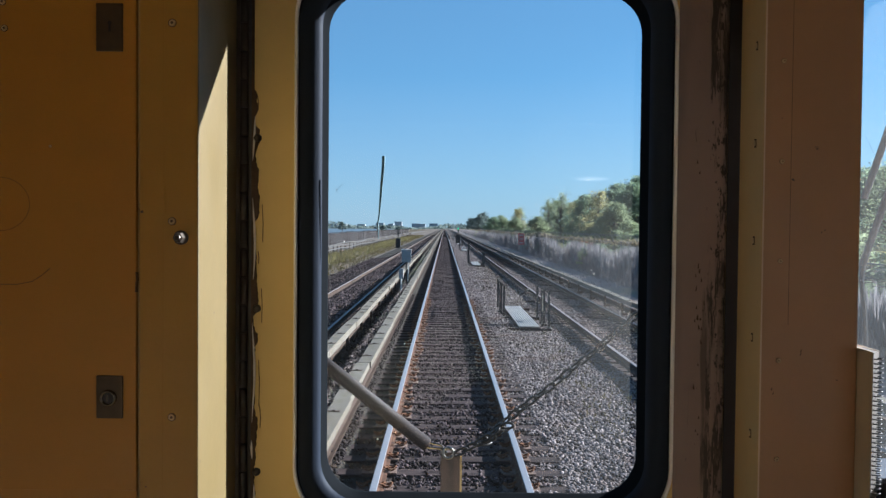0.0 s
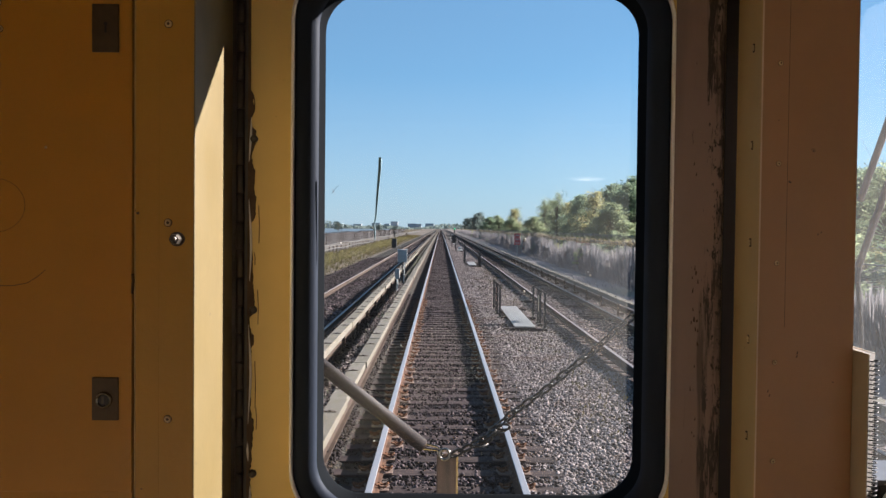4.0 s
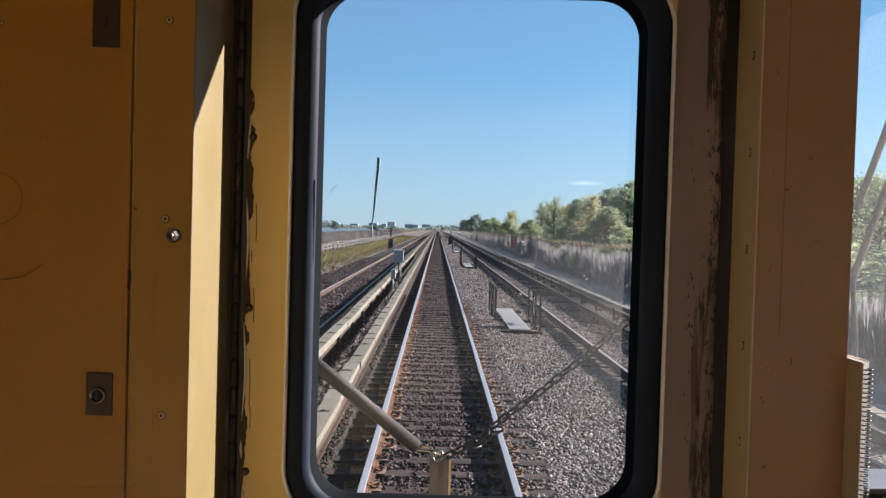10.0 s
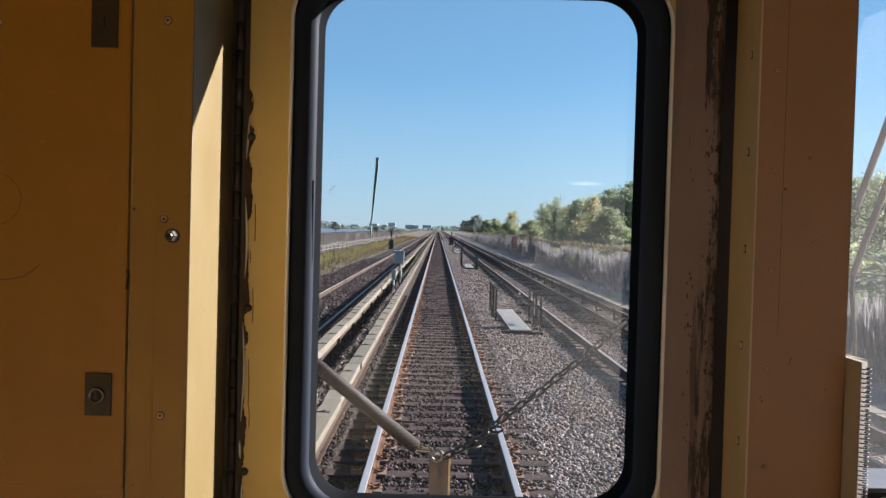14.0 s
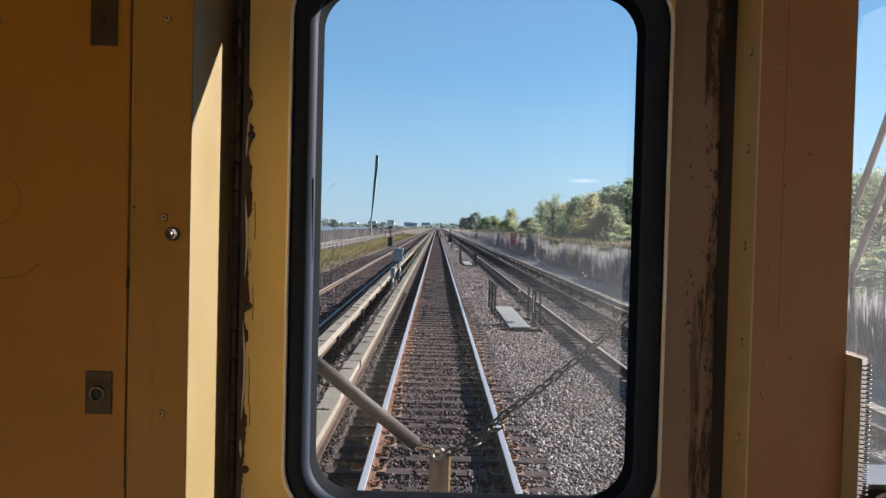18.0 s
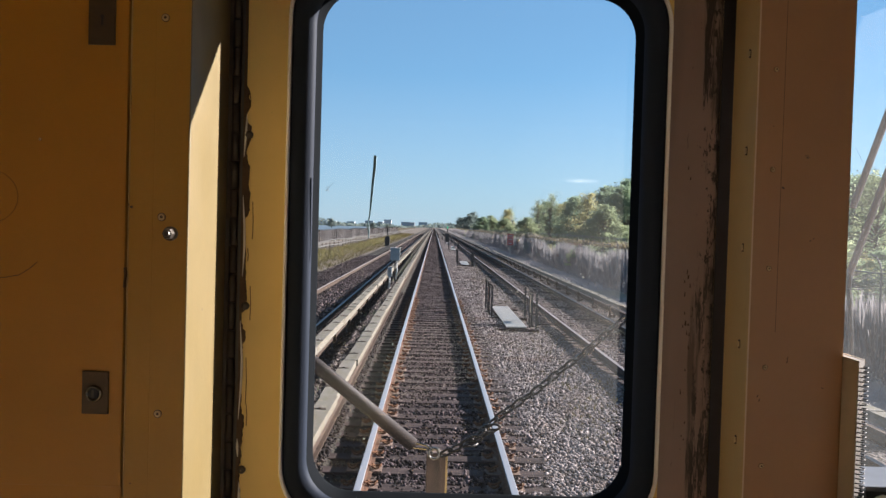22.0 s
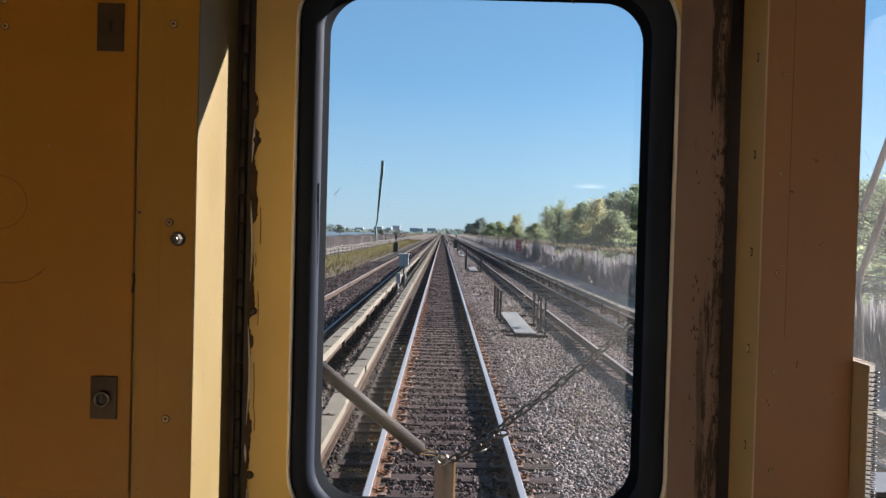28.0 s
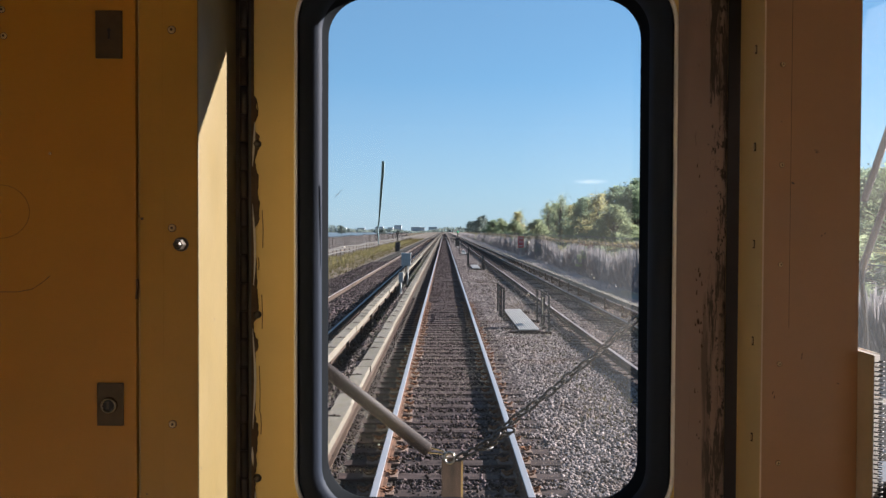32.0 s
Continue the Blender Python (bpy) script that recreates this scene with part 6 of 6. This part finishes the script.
tagged(quads("far_woods", c, a, b, LEAF_HAZE), "low woods on the far shore, haze put into their colour", "woods", kind="stuff")
tagged(ribbon("far_shore", [(-1400, -1.4), (1200, -1.4)], 1430, 1900, EARTH), "low far shore", "shore", kind="structure")
# pale blue walls: distance haze is put into the facade colour
_m = Mat("haze_tinted_facade", (0.320, 0.320, 0.320), 0.8)
_m.each((0.42, 0.49, 0.57), (0.58, 0.64, 0.70)).vary(0.05, 0.2)
FACADE = _m.m
# panes lightened and blued for the same haze
_m = Mat("far_window", (0.27, 0.33, 0.40), 0.3)
_m.vary(0.3, 0.3)
FARWIN = _m.m
rb_ = random.Random(9)
far_win = None
for x in (-245, -205, -186, -150, -118, -96, -84, -52, -40, -20, 12, 30, 66):
    w, h, d = rb_.uniform(8, 18), rb_.uniform(7, 13), 14
    y0 = 1560 + rb_.uniform(-20, 30)
    th = thing("apartment_building", "distant grey apartment block on the far shore", "building", (x, y0, -1.4), "far blocks")
    part("walls", box(x - w / 2, x + w / 2, y0, y0 + d, -1.4, -1.4 + h), FACADE, th)
    part("roof", box(x - w / 2 - 0.3, x + w / 2 + 0.3, y0 - 0.3, y0 + d + 0.3, -1.4 + h, -1.4 + h + 0.8), FACADE, th)
    nz, nx = int(h / 3), int(w / 2.5)
    for i in range(nz):
        for j in range(nx):
            if far_win is None:
                first_w = part("window", box(-0.7, 0.7, -0.05, 0.2, 0, 1.6), FARWIN)
                far_win = first_w.data
                bpy.data.objects.remove(first_w)

            shared("window", far_win, th, Matrix.Translation((-w / 2 + (j + 0.5) * w / nx, 0, 1.6 + 3 * i)))

# a thin wisp of cloud low in the sky
_m = Mat("thin_cloud", (0.9, 0.9, 0.9), 1.0)
_tr = _m.node("ShaderNodeBsdfTransparent")
_tl = _m.node("ShaderNodeBsdfTranslucent")
_mx = _m.node("ShaderNodeMixShader")
_g = _m.node("ShaderNodeTexGradient")
_g.gradient_type = "SPHERICAL"
_m.link(_m.coords((1 / 70, 1, 1 / 9)), _g.inputs["Vector"])
_k = _m.node("ShaderNodeMath")
_k.operation = "MULTIPLY"
_m.link(_g.outputs["Fac"], _k.inputs[0])
_m.link(_m.ramp(_m.noise(0.08, 5, (0.35, 1, 1.6)), 0.3, 0.7, (0, 0, 0), (0.32, 0.32, 0.32)), _k.inputs[1])
_m.link(_k.outputs[0], _mx.inputs[0])
_m.link(_tr.outputs[0], _mx.inputs[1])
_m.link(_tl.outputs[0], _mx.inputs[2])
_m.link(_mx.outputs[0], _m.t.nodes["Material Output"].inputs["Surface"])
bm = bmesh.new()
bm.faces.new([bm.verts.new(q) for q in ((-75, 0, -10), (75, 0, -10), (75, 0, 10), (-75, 0, 10))])
cl = part("cloud", bm, _m.m)
cl.matrix_basis = Matrix.Translation((503, 3000, 174))
tagged(cl, "small thin wisp of white cloud", "cloud", kind="structure")

# ---------------------------------------------------------------- behind the train: the warehouse and its signal
wh = thing("warehouse", "pale grey warehouse with teal wall painting beside the line", "building", (14, -70, -0.3))
part("wall", box(10.6, 24, -84, -56, -0.4, 5.6), SHED, wh)
bm = bmesh.new()
ring = [(10.3, 5.6), (17.3, 7.4), (24.3, 5.6)]
va = [bm.verts.new((x, -84.3, z)) for x, z in ring]
vb = [bm.verts.new((x, -55.7, z)) for x, z in ring]
for i in range(3):
    bm.faces.new((va[i], va[(i + 1) % 3], vb[(i + 1) % 3], vb[i]))
bm.faces.new(va[::-1])
bm.faces.new(vb)
part("roof", bm, SHED, wh)
for yy in (-80, -72, -64):
    w = part("window", box(10.54, 10.6, yy - 0.9, yy + 0.9, 3.6, 4.6), ENAMEL, wh, "small dark high window")
    part("pane", box(10.52, 10.54, yy - 0.8, yy + 0.8, 3.7, 4.5), FARWIN, w)
bm = bmesh.new()
outline = [(-74.2 + 2.3 * math.cos(a) * (1 + 0.13 * math.sin(5 * a)), 1.8 + 0.95 * math.sin(a) * (1 + 0.16 * math.cos(7 * a))) for a in [i * math.tau / 40 for i in range(40)]]
fa = bm.faces.new([bm.verts.new((10.59, y, z)) for y, z in outline])
ex = bmesh.ops.extrude_face_region(bm, geom=[fa])
bmesh.ops.translate(bm, vec=(-0.012, 0, 0), verts=[v for v in ex["geom"] if isinstance(v, bmesh.types.BMVert)])
part("wall_painting", bm, TEAL, wh, "rounded teal painted patch")
signal(2.35, -45.0, -0.22, GREEN_LAMP, "black signal with green lens on a tall relay case", 1.6)
